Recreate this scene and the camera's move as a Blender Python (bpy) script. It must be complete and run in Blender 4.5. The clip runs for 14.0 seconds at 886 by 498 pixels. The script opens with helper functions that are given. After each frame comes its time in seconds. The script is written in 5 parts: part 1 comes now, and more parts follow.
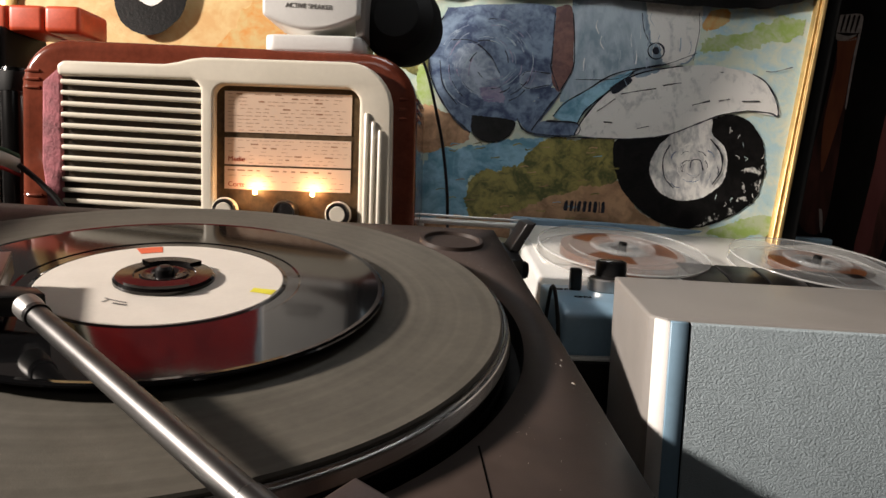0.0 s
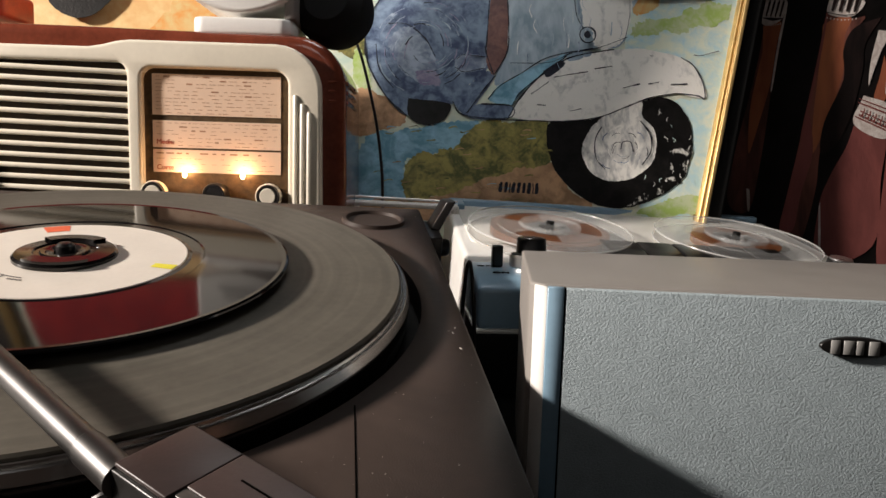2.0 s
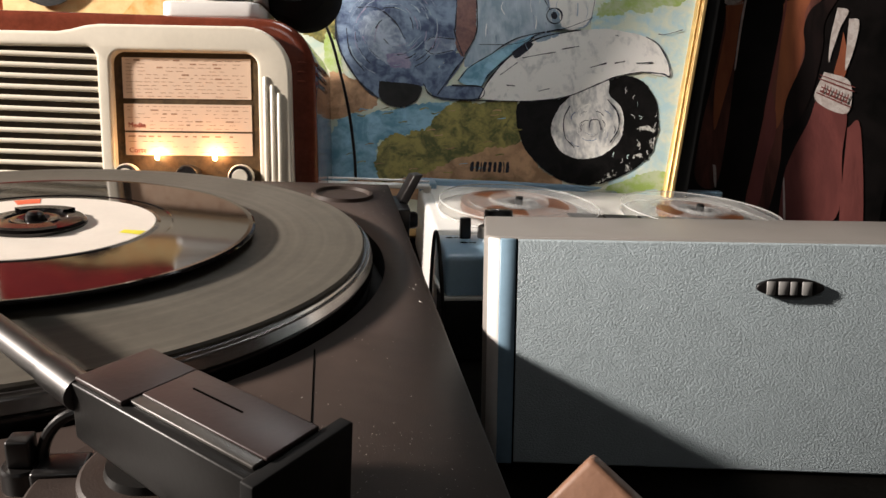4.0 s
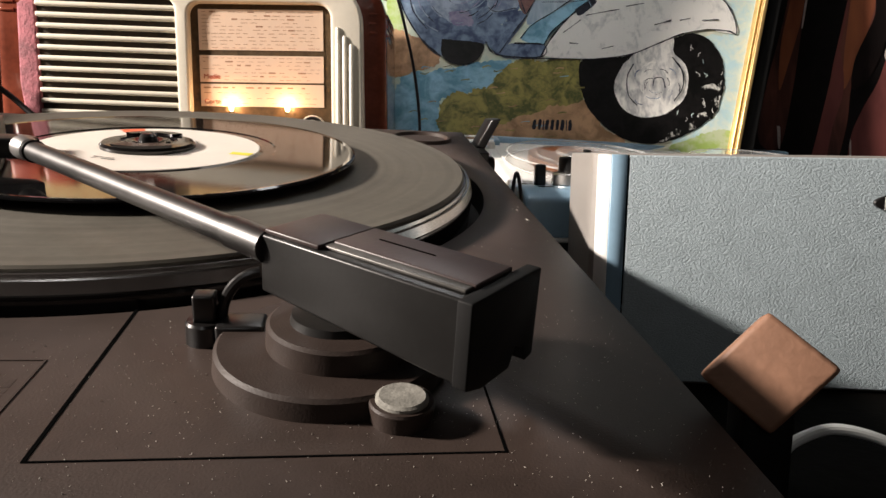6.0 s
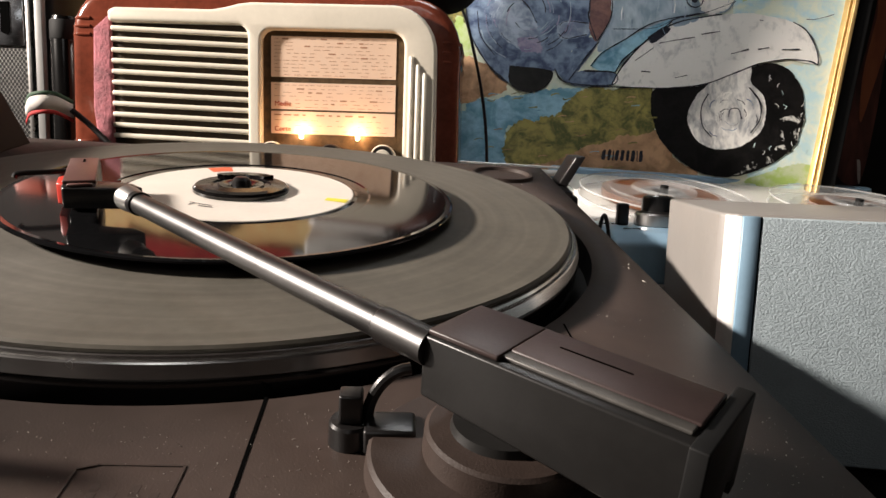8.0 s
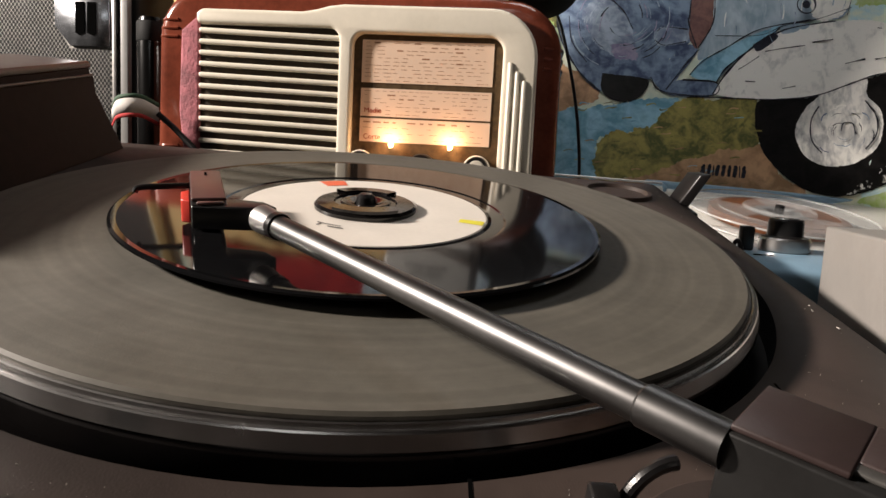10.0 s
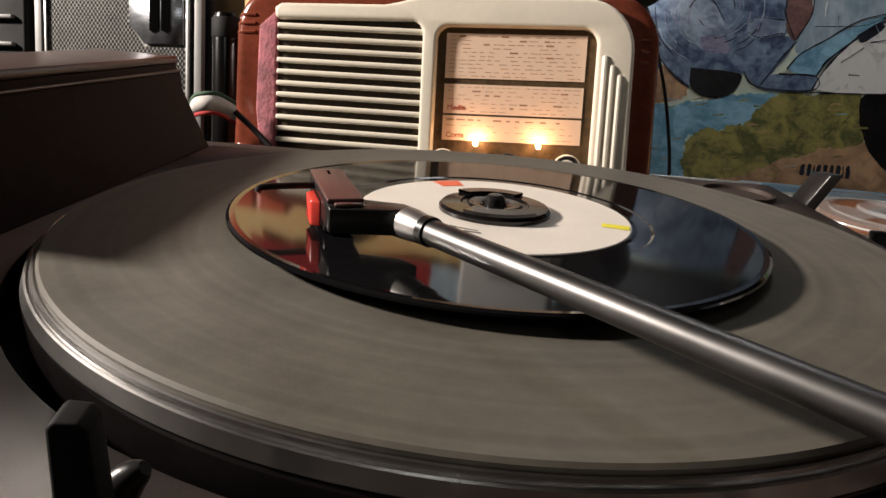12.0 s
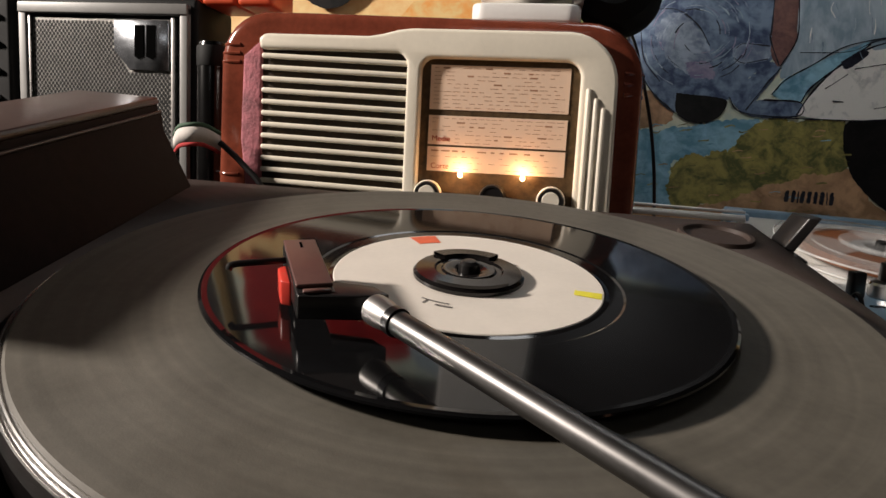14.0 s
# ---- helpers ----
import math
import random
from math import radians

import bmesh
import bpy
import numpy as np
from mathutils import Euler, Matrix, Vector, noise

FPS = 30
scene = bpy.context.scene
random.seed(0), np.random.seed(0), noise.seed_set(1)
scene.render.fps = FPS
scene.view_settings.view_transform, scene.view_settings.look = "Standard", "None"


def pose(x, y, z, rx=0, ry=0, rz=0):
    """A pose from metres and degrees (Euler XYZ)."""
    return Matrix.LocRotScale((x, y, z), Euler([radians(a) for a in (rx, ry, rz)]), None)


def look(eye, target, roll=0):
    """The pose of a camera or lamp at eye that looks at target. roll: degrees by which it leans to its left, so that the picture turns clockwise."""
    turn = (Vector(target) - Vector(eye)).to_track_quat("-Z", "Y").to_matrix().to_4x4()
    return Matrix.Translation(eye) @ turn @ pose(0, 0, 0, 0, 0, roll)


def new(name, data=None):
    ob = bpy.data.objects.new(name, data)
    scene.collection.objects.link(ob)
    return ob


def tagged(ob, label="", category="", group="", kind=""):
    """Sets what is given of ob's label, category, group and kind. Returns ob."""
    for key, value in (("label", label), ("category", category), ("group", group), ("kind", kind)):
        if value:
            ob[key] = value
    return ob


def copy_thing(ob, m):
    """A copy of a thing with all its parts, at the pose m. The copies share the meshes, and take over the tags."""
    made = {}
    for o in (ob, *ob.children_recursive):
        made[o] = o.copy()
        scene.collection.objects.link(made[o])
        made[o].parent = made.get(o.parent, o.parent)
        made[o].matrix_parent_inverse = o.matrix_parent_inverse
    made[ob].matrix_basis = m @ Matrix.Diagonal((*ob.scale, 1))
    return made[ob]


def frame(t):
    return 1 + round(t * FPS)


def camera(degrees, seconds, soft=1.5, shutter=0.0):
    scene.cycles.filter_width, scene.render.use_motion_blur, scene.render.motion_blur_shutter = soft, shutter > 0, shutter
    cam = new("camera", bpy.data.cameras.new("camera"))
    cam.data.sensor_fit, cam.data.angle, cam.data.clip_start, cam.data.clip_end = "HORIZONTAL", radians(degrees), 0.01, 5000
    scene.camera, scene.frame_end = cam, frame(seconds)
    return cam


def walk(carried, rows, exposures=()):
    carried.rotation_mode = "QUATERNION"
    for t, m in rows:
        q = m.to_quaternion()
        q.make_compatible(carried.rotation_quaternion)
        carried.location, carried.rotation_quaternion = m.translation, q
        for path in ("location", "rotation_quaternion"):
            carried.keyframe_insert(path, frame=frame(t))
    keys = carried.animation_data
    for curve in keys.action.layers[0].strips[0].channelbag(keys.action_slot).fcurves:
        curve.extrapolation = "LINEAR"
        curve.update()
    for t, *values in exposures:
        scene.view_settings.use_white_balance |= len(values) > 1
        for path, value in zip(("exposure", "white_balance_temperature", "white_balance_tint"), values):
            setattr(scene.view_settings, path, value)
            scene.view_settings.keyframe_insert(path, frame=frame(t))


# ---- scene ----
cam = camera(67.0, 14.0)
ROWS = [
    (0.0, 0.11608, -0.26076, 0.04251, 84.33, -2.092, 1.526),
    (0.5, 0.12369, -0.26268, 0.04059, 83.907, -1.792, 0.84),
    (1.0, 0.13158, -0.26599, 0.04019, 83.794, -1.71, -0.042),
    (1.5, 0.13764, -0.26917, 0.03996, 83.713, -1.815, -0.641),
    (2.0, 0.14484, -0.27015, 0.03824, 83.423, -1.664, -1.196),
    (2.5, 0.15039, -0.26936, 0.03717, 83.638, -1.213, -1.557),
    (5.0, 0.15546, -0.29163, 0.01203, 82.277, -0.436, -2.865),
    (5.5, 0.14153, -0.29205, 0.00517, 81.952, -0.423, -1.688),
    (6.0, 0.12466, -0.28881, -0.00069, 81.793, -0.724, -0.143),
    (6.5, 0.10858, -0.27989, -0.00279, 81.537, -1.068, 1.374),
    (7.0, 0.10008, -0.27744, -0.00144, 81.718, -1.462, 2.019),
    (7.5, 0.10154, -0.27788, 0.0031, 81.823, -1.624, 1.904),
    (8.0, 0.09573, -0.2724, 0.01403, 82.67, -1.868, 2.74),
    (10.5, 0.04455, -0.24074, 0.01756, 82.895, -3.077, 7.248),
    (11.0, 0.03351, -0.23475, 0.01608, 82.84, -3.033, 8.296),
    (11.5, 0.02427, -0.23028, 0.01498, 82.851, -3.166, 9.006),
    (12.0, 0.01941, -0.22798, 0.01471, 82.84, -3.055, 9.443),
    (12.5, 0.01781, -0.22887, 0.02639, 83.034, -3.235, 9.636),
    (13.0, 0.02012, -0.23044, 0.0359, 83.017, -3.332, 9.259),
    (13.5, 0.02242, -0.22869, 0.03763, 82.731, -3.19, 9.351),
    (14.0, 0.02495, -0.22494, 0.03834, 82.608, -3.002, 9.035),
]
walk(cam, [(t, pose(x, y, z, rx, ry, rz)) for t, x, y, z, rx, ry, rz in ROWS],
     [(0.0, -0.15), (2.5, -0.05), (5.0, 0.3), (5.5, 0.3), (7.0, 0.48), (8.0, 0.32), (10.5, -0.05), (12.0, -0.12), (13.0, -0.33), (14.0, -0.42)])

# ---- light ----
world = bpy.data.worlds.new("world")
scene.world = world
world.use_nodes = True
world.node_tree.nodes["Background"].inputs[0].default_value = (1.0, 0.86, 0.72, 1)
world.node_tree.nodes["Background"].inputs[1].default_value = 0.001


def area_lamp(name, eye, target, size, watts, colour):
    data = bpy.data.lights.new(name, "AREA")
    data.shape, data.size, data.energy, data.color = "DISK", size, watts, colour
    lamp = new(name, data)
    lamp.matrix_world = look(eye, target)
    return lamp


area_lamp("room_lamp", (-1.42, -0.264, 0.70), (0.08, 0.04, 0.0), 0.15, 60.0, (1.0, 0.89, 0.80))
# weak fill added behind the camera to lift camera-facing sides; no such source seen
area_lamp("front_fill", (-0.05, -1.15, 0.66), (0.15, 0.25, 0.05), 0.30, 0.45, (0.98, 0.97, 0.95))
# unseen fill added overhead to brighten the painting and the recorder
area_lamp("painting_fill", (0.13, 0.20, 0.47), (0.24, 0.34, 0.08), 0.18, 0.56, (0.97, 0.97, 0.97))

# ---- materials ----


def material(name, colour, rough=0.5, metal=0.0, vary=0.15, scale=40.0, bump=0.0, bump_scale=300.0, coat=0.0, spec=0.5):
    """Principled surface with colour variation at two scales, uneven gloss and fine relief; scales are per metre."""
    m = bpy.data.materials.new(name)
    m.use_nodes = True
    nt = m.node_tree
    bsdf = nt.nodes["Principled BSDF"]
    bsdf.inputs["Metallic"].default_value = metal
    bsdf.inputs["Coat Weight"].default_value = coat
    bsdf.inputs["Specular IOR Level"].default_value = spec
    tc = nt.nodes.new("ShaderNodeTexCoord")
    big = nt.nodes.new("ShaderNodeTexNoise")
    big.inputs["Scale"].default_value, big.inputs["Detail"].default_value = scale, 5
    small = nt.nodes.new("ShaderNodeTexNoise")
    small.inputs["Scale"].default_value, small.inputs["Detail"].default_value = scale * 9, 3
    both = nt.nodes.new("ShaderNodeMath")
    both.operation = "MULTIPLY_ADD"
    both.inputs[1].default_value = 0.4
    ramp = nt.nodes.new("ShaderNodeValToRGB")
    ramp.color_ramp.elements[0].position, ramp.color_ramp.elements[1].position = 0.45, 0.95
    lo, hi = 1 - vary, 1 + vary
    ramp.color_ramp.elements[0].color = (*[min(1, c * lo) for c in colour], 1)
    ramp.color_ramp.elements[1].color = (*[min(1, c * hi) for c in colour], 1)
    for n in (big, small):
        nt.links.new(tc.outputs["Object"], n.inputs["Vector"])
    nt.links.new(small.outputs["Fac"], both.inputs[0])
    nt.links.new(big.outputs["Fac"], both.inputs[2])
    nt.links.new(both.outputs[0], ramp.inputs[0])
    nt.links.new(ramp.outputs[0], bsdf.inputs["Base Color"])
    gloss = nt.nodes.new("ShaderNodeMapRange")
    gloss.inputs["To Min"].default_value, gloss.inputs["To Max"].default_value = max(0.02, rough * 0.8), min(1, rough * 1.2)
    nt.links.new(big.outputs["Fac"], gloss.inputs["Value"])
    nt.links.new(gloss.outputs[0], bsdf.inputs["Roughness"])
    if bump:
        grain = nt.nodes.new("ShaderNodeTexNoise")
        grain.inputs["Scale"].default_value, grain.inputs["Detail"].default_value = bump_scale, 4
        nt.links.new(tc.outputs["Object"], grain.inputs["Vector"])
        relief = nt.nodes.new("ShaderNodeBump")
        relief.inputs["Strength"].default_value, relief.inputs["Distance"].default_value = bump, 0.4 / bump_scale
        nt.links.new(grain.outputs["Fac"], relief.inputs["Height"])
        nt.links.new(relief.outputs[0], bsdf.inputs["Normal"])
    return m


def glow(name, colour, strength):
    m = bpy.data.materials.new(name)
    m.use_nodes = True
    b = m.node_tree.nodes["Principled BSDF"]
    b.inputs["Base Color"].default_value = (*colour, 1)
    b.inputs["Emission Color"].default_value = (*colour, 1)
    b.inputs["Emission Strength"].default_value = strength
    return m


def clear(name, tint, share):
    """Thin clear plastic: mostly see-through, with a pale body and a gloss."""
    m = bpy.data.materials.new(name)
    m.use_nodes = True
    nt = m.node_tree
    b = nt.nodes["Principled BSDF"]
    b.inputs["Base Color"].default_value = (*tint, 1)
    b.inputs["Roughness"].default_value = 0.12
    b.inputs["Coat Weight"].default_value = 0.6
    b.inputs["Alpha"].default_value = share
    return m


def ringed(name, colour, rough, vary, rings):
    """A turned surface: tone and gloss change in fine rings round the axis, with broad patches."""
    m = material(name, colour, rough, vary=vary, scale=35, bump=0.15, bump_scale=1500)
    nt = m.node_tree
    b = nt.nodes["Principled BSDF"]
    tc = nt.nodes.new("ShaderNodeTexCoord")
    away = nt.nodes.new("ShaderNodeVectorMath")
    away.operation = "LENGTH"
    ring = nt.nodes.new("ShaderNodeTexNoise")
    ring.noise_dimensions = "1D"
    ring.inputs["Scale"].default_value, ring.inputs["Detail"].default_value = rings, 4
    mix = nt.nodes.new("ShaderNodeMixRGB")
    mix.blend_type = "OVERLAY"
    mix.inputs[0].default_value = 0.22
    old = b.inputs["Base Color"].links[0].from_socket
    nt.links.new(tc.outputs["Object"], away.inputs[0])
    nt.links.new(away.outputs["Value"], ring.inputs["W"])
    nt.links.new(old, mix.inputs[1])
    nt.links.new(ring.outputs["Fac"], mix.inputs[2])
    nt.links.new(mix.outputs[0], b.inputs["Base Color"])
    around = nt.nodes.new("ShaderNodeTangent")
    around.direction_type, around.axis = "RADIAL", "Z"
    nt.links.new(around.outputs[0], b.inputs["Tangent"])
    b.inputs["Anisotropic"].default_value = 0.5
    b.inputs["IOR"].default_value = 1.45
    b.inputs["Anisotropic Rotation"].default_value = 0.25
    b.inputs["Specular IOR Level"].default_value = 0.3
    return m


VINYL = material("vinyl", (0.006, 0.006, 0.0065), 0.07, vary=0.2, scale=30, spec=0.45)
PAPER = material("label_paper", (0.80, 0.74, 0.66), 0.5, vary=0.05, scale=60, bump=0.1, bump_scale=900)
ORANGE_INK = material("orange_ink", (0.85, 0.16, 0.07), 0.5)
YELLOW_INK = material("yellow_ink", (0.80, 0.72, 0.05), 0.5)
GREY_INK = material("grey_ink", (0.17, 0.16, 0.15), 0.6)
RUBBER = ringed("mat_rubber", (0.112, 0.102, 0.084), 0.58, 0.2, 260)
PLINTH = material("plinth_plastic", (0.043, 0.030, 0.025), 0.52, vary=0.25, scale=25, bump=0.35, bump_scale=1800, spec=0.3)
GLOSS_BLACK = material("gloss_black", (0.008, 0.007, 0.007), 0.13, vary=0.3, scale=80)
# one brown plastic: shaded side darker, lit dusty top lighter, in the colours
HOUSING_SHADED = material("housing_plastic_shaded", (0.026, 0.014, 0.011), 0.75, vary=0.3, scale=20, bump=0.15, bump_scale=1500, spec=0.12)
HOUSING_LIT = material("housing_plastic_lit", (0.060, 0.034, 0.028), 0.30, vary=0.35, scale=45, bump=0.25, bump_scale=1600, spec=0.5)
BLACK = material("black_plastic", (0.012, 0.011, 0.011), 0.3, vary=0.25, scale=60, bump=0.1, bump_scale=1500)
MATT_BLACK = material("matt_black", (0.005, 0.005, 0.005), 0.7, vary=0.3, scale=40, spec=0.25)
ALU = material("brushed_aluminium", (0.62, 0.60, 0.58), 0.28, metal=1.0, vary=0.08, scale=80)
SOCKET = material("socket_metal", (0.40, 0.39, 0.38), 0.42, metal=1.0, vary=0.1, scale=80)
RAIL = material("bright_rail", (0.78, 0.77, 0.74), 0.38, metal=0.4, vary=0.08, scale=80)
DARK_METAL = material("dark_metal", (0.50, 0.49, 0.48), 0.25, metal=1.0, vary=0.15, scale=60)
ARM_GREY = material("arm_grey", (0.017, 0.0165, 0.016), 0.34, spec=0.35, metal=0.0, vary=0.2, scale=50, bump=0.08, bump_scale=900)
STRIP = material("worn_strip", (0.10, 0.095, 0.088), 0.38, metal=0.3, vary=0.3, scale=70)
ARM_BROWN = material("arm_brown", (0.046, 0.030, 0.028), 0.42, vary=0.2, scale=50, bump=0.1, bump_scale=900)
HEAD_BROWN = material("head_brown", (0.115, 0.055, 0.048), 0.35, vary=0.18, scale=80)
RED = material("red_plastic", (0.75, 0.06, 0.04), 0.35)
DUST = material("dust", (0.46, 0.43, 0.39), 0.9, spec=0.1)
SEAM = material("seam_dark", (0.003, 0.003, 0.003), 0.9, spec=0.0)
BAKELITE = material("bakelite", (0.165, 0.040, 0.022), 0.16, vary=0.35, scale=28, bump=0.06, bump_scale=90, coat=0.3)
CREAM = material("cream_plastic", (0.80, 0.735, 0.61), 0.34, vary=0.06, scale=30, bump=0.05, bump_scale=150)
GRILLE = material("grille_cloth", (0.026, 0.016, 0.008), 0.9, vary=0.6, scale=260, bump=0.6, bump_scale=1200)
CLOTH = material("pink_cloth", (0.36, 0.12, 0.14), 0.9, vary=0.5, scale=90, bump=0.9, bump_scale=420)
BRONZE = material("dial_back", (0.10, 0.062, 0.028), 0.45, metal=0.3, vary=0.45, scale=220, bump=0.3, bump_scale=900)
INK = material("dial_ink", (0.42, 0.22, 0.13), 0.6)
ARM_STEEL = material("arm_steel", (0.125, 0.122, 0.120), 0.40, metal=1.0, vary=0.1, scale=90)
WHITE_PLASTIC = material("white_plastic", (0.80, 0.79, 0.76), 0.4, vary=0.05, scale=40)
GREY_PLASTIC = material("warm_grey_plastic", (0.30, 0.28, 0.26), 0.42, vary=0.08, scale=40, bump=0.12, bump_scale=1500)
BLUE_PAINT = material("blue_paint", (0.27, 0.42, 0.55), 0.3, vary=0.1, scale=50)
CHAMFER = material("pale_trim", (0.86, 0.84, 0.81), 0.4, vary=0.05, scale=50)
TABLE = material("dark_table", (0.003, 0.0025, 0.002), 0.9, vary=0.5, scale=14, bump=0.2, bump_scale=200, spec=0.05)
WALL = material("dark_wall", (0.022, 0.016, 0.014), 0.85, vary=0.3, scale=8)
GOLD = material("gold_frame", (0.72, 0.49, 0.20), 0.33, metal=0.75, vary=0.15, scale=60, bump=0.15, bump_scale=300)
WOOD = material("pine_wood", (0.28, 0.15, 0.095), 0.55, vary=0.22, scale=70, bump=0.2, bump_scale=500)
CABLE_WHITE = material("white_cable", (0.74, 0.77, 0.76), 0.4, vary=0.05)
CLEAR = clear("clear_plastic", (0.88, 0.89, 0.88), 0.17)
RIM_CLEAR = clear("clear_rim", (0.92, 0.92, 0.90), 0.42)
TAPE = material("brown_tape", (0.17, 0.06, 0.022), 0.3, vary=0.3, scale=120)

# ---- building blocks ----


def part(name, bm, mat, parent=None, label="", smooth=True):
    me = bpy.data.meshes.new(name)
    bmesh.ops.recalc_face_normals(bm, faces=bm.faces)
    bm.to_mesh(me)
    bm.free()
    for m in (mat if isinstance(mat, (list, tuple)) else [mat]):
        me.materials.append(m)
    if smooth:
        me.shade_smooth()
    ob = new(name, me)
    if parent is not None:
        ob.parent = parent
    if label:
        ob["label"] = label
    return ob


def root(name, m, label, category, group="", kind=""):
    ob = new(name)
    ob.empty_display_size = 0.01
    ob.matrix_world = m
    return tagged(ob, label, category, group, kind)


def soften(bm, width, segments=2, angle=30):
    edges = [e for e in bm.edges if len(e.link_faces) == 2 and e.calc_face_angle(0) > radians(angle)]
    if width > 0:
        bmesh.ops.bevel(bm, geom=edges, offset=width, segments=segments, affect="EDGES", profile=0.6, clamp_overlap=True)
    return bm


def flat(bm, crease=28):
    """Keep hard creases: smooth shading stays on curves only."""
    for e in bm.edges:
        if len(e.link_faces) == 2 and e.calc_face_angle(0) > radians(crease):
            e.smooth = False
    return bm


def box(x0, x1, y0, y1, z0, z1, bevel=0.0, segments=2, m=None):
    bm = bmesh.new()
    bmesh.ops.create_cube(bm, size=1)
    for v in bm.verts:
        v.co = Vector(((x0 + x1) / 2 + v.co.x * (x1 - x0), (y0 + y1) / 2 + v.co.y * (y1 - y0), (z0 + z1) / 2 + v.co.z * (z1 - z0)))
    soften(bm, bevel, segments)
    if m is not None:
        bm.transform(m)
    return bm if bevel else flat(bm)


def prism(points, h0, h1, bevel=0.0, segments=2, m=None):
    """A plane outline in x, y drawn up from h0 to h1."""
    bm = bmesh.new()
    face = bm.faces.new([bm.verts.new((x, y, h0)) for x, y in points])
    up = bmesh.ops.extrude_face_region(bm, geom=[face])
    bmesh.ops.translate(bm, verts=[v for v in up["geom"] if isinstance(v, bmesh.types.BMVert)], vec=(0, 0, h1 - h0))
    bmesh.ops.recalc_face_normals(bm, faces=bm.faces)
    soften(bm, bevel, segments)
    if m is not None:
        bm.transform(m)
    return bm if bevel else flat(bm)


def lathe(profile, steps=64, m=None, start=0.0, sweep=360.0, crease=28):
    """Turn a profile of (radius, height) round z."""
    bm = bmesh.new()
    full = sweep >= 360
    rings = []
    n = steps if full else steps + 1
    for i in range(n):
        a = radians(start + sweep * i / steps)
        rings.append([bm.verts.new((r * math.cos(a), r * math.sin(a), z)) for r, z in profile])
    for i in range(steps):
        a, b = rings[i], rings[(i + 1) % n]
        for k in range(len(profile) - 1):
            bm.faces.new((a[k], b[k], b[k + 1], a[k + 1]))
    bmesh.ops.remove_doubles(bm, verts=bm.verts, dist=1e-6)
    bmesh.ops.recalc_face_normals(bm, faces=bm.faces)
    if m is not None:
        bm.transform(m)
    return flat(bm, crease)


def rounded(x0, x1, y0, y1, r, n=8):
    pts = []
    for cx, cy, a0 in ((x1 - r, y1 - r, 0), (x0 + r, y1 - r, 90), (x0 + r, y0 + r, 180), (x1 - r, y0 + r, 270)):
        for i in range(n + 1):
            a = radians(a0 + 90 * i / n)
            pts.append((cx + r * math.cos(a), cy + r * math.sin(a)))
    return pts


def smooth_line(points, steps=8):
    """Catmull-Rom through a few points."""
    p = [Vector(q) for q in points]
    p = [2 * p[0] - p[1]] + p + [2 * p[-1] - p[-2]]
    out = []
    for i in range(1, len(p) - 2):
        for k in range(steps):
            t = k / steps
            a, b, c, d = p[i - 1:i + 3]
            out.append(0.5 * ((2 * b) + (c - a) * t + (2 * a - 5 * b + 4 * c - d) * t * t + (3 * b - a - 3 * c + d) * t ** 3))
    return out + [p[-2]]


def tube(points, r, sides=12, m=None):
    """A round rod or cable along points; r may be one radius or one for each point."""
    pts = [Vector(q) for q in points]
    radii = r if isinstance(r, (list, tuple)) else [r] * len(pts)
    bm = bmesh.new()
    rings = []
    side = None
    for i, q in enumerate(pts):
        way = (pts[min(i + 1, len(pts) - 1)] - pts[max(i - 1, 0)]).normalized()
        if side is None:
            side = way.orthogonal().normalized()
        side = (side - way * side.dot(way)).normalized()
        other = way.cross(side)
        rings.append([bm.verts.new(q + radii[i] * (side * math.cos(2 * math.pi * k / sides) + other * math.sin(2 * math.pi * k / sides))) for k in range(sides)])
    for a, b in zip(rings, rings[1:]):
        for k in range(sides):
            bm.faces.new((a[k], a[(k + 1) % sides], b[(k + 1) % sides], b[k]))
    bm.faces.new(rings[0])
    bm.faces.new(rings[-1])
    bmesh.ops.recalc_face_normals(bm, faces=bm.faces)
    if m is not None:
        bm.transform(m)
    return flat(bm)


def merge(*bms):
    out = bmesh.new()
    for b in bms:
        me = bpy.data.meshes.new("tmp")
        b.to_mesh(me)
        b.free()
        out.from_mesh(me)
        bpy.data.meshes.remove(me)
    return out


def lettering(name, words, size, mat, parent, m, depth=0.0002, label=""):
    curve = bpy.data.curves.new(name, "FONT")
    curve.body, curve.size, curve.extrude = words, size, depth
    curve.align_x, curve.align_y = "CENTER", "CENTER"
    tmp = bpy.data.objects.new(name, curve)
    me = bpy.data.meshes.new_from_object(tmp)
    bpy.data.objects.remove(tmp)
    me.materials.append(mat)
    ob = new(name, me)
    ob.parent = parent
    ob.matrix_basis = m
    if label:
        ob["label"] = label
    return ob


# ---- the table, walls and ceiling ----
TOP = -0.0875
tagged(part("table_top", box(-1.2, 1.2, -0.75, 0.62, TOP - 0.03, TOP, 0.003), TABLE), "near-black table top under the equipment", "table", kind="structure")
tagged(part("wall_back", box(-1.6, 1.6, 0.62, 0.72, -0.9, 1.6), WALL), "dark brown wall behind the equipment", "wall", kind="structure")
tagged(part("wall_left", box(-1.7, -1.6, -1.6, 0.72, -0.9, 1.6), WALL), "dark wall", "wall", kind="structure")
tagged(part("wall_right", box(1.6, 1.7, -1.6, 0.72, -0.9, 1.6), WALL), "dark wall", "wall", kind="structure")
tagged(part("wall_front", box(-1.6, 1.6, -1.7, -1.6, -0.9, 1.6), WALL), "dark wall", "wall", kind="structure")
tagged(part("ceiling", box(-1.7, 1.7, -1.7, 0.72, 1.6, 1.7), WALL), "dark ceiling", "ceiling", kind="structure")
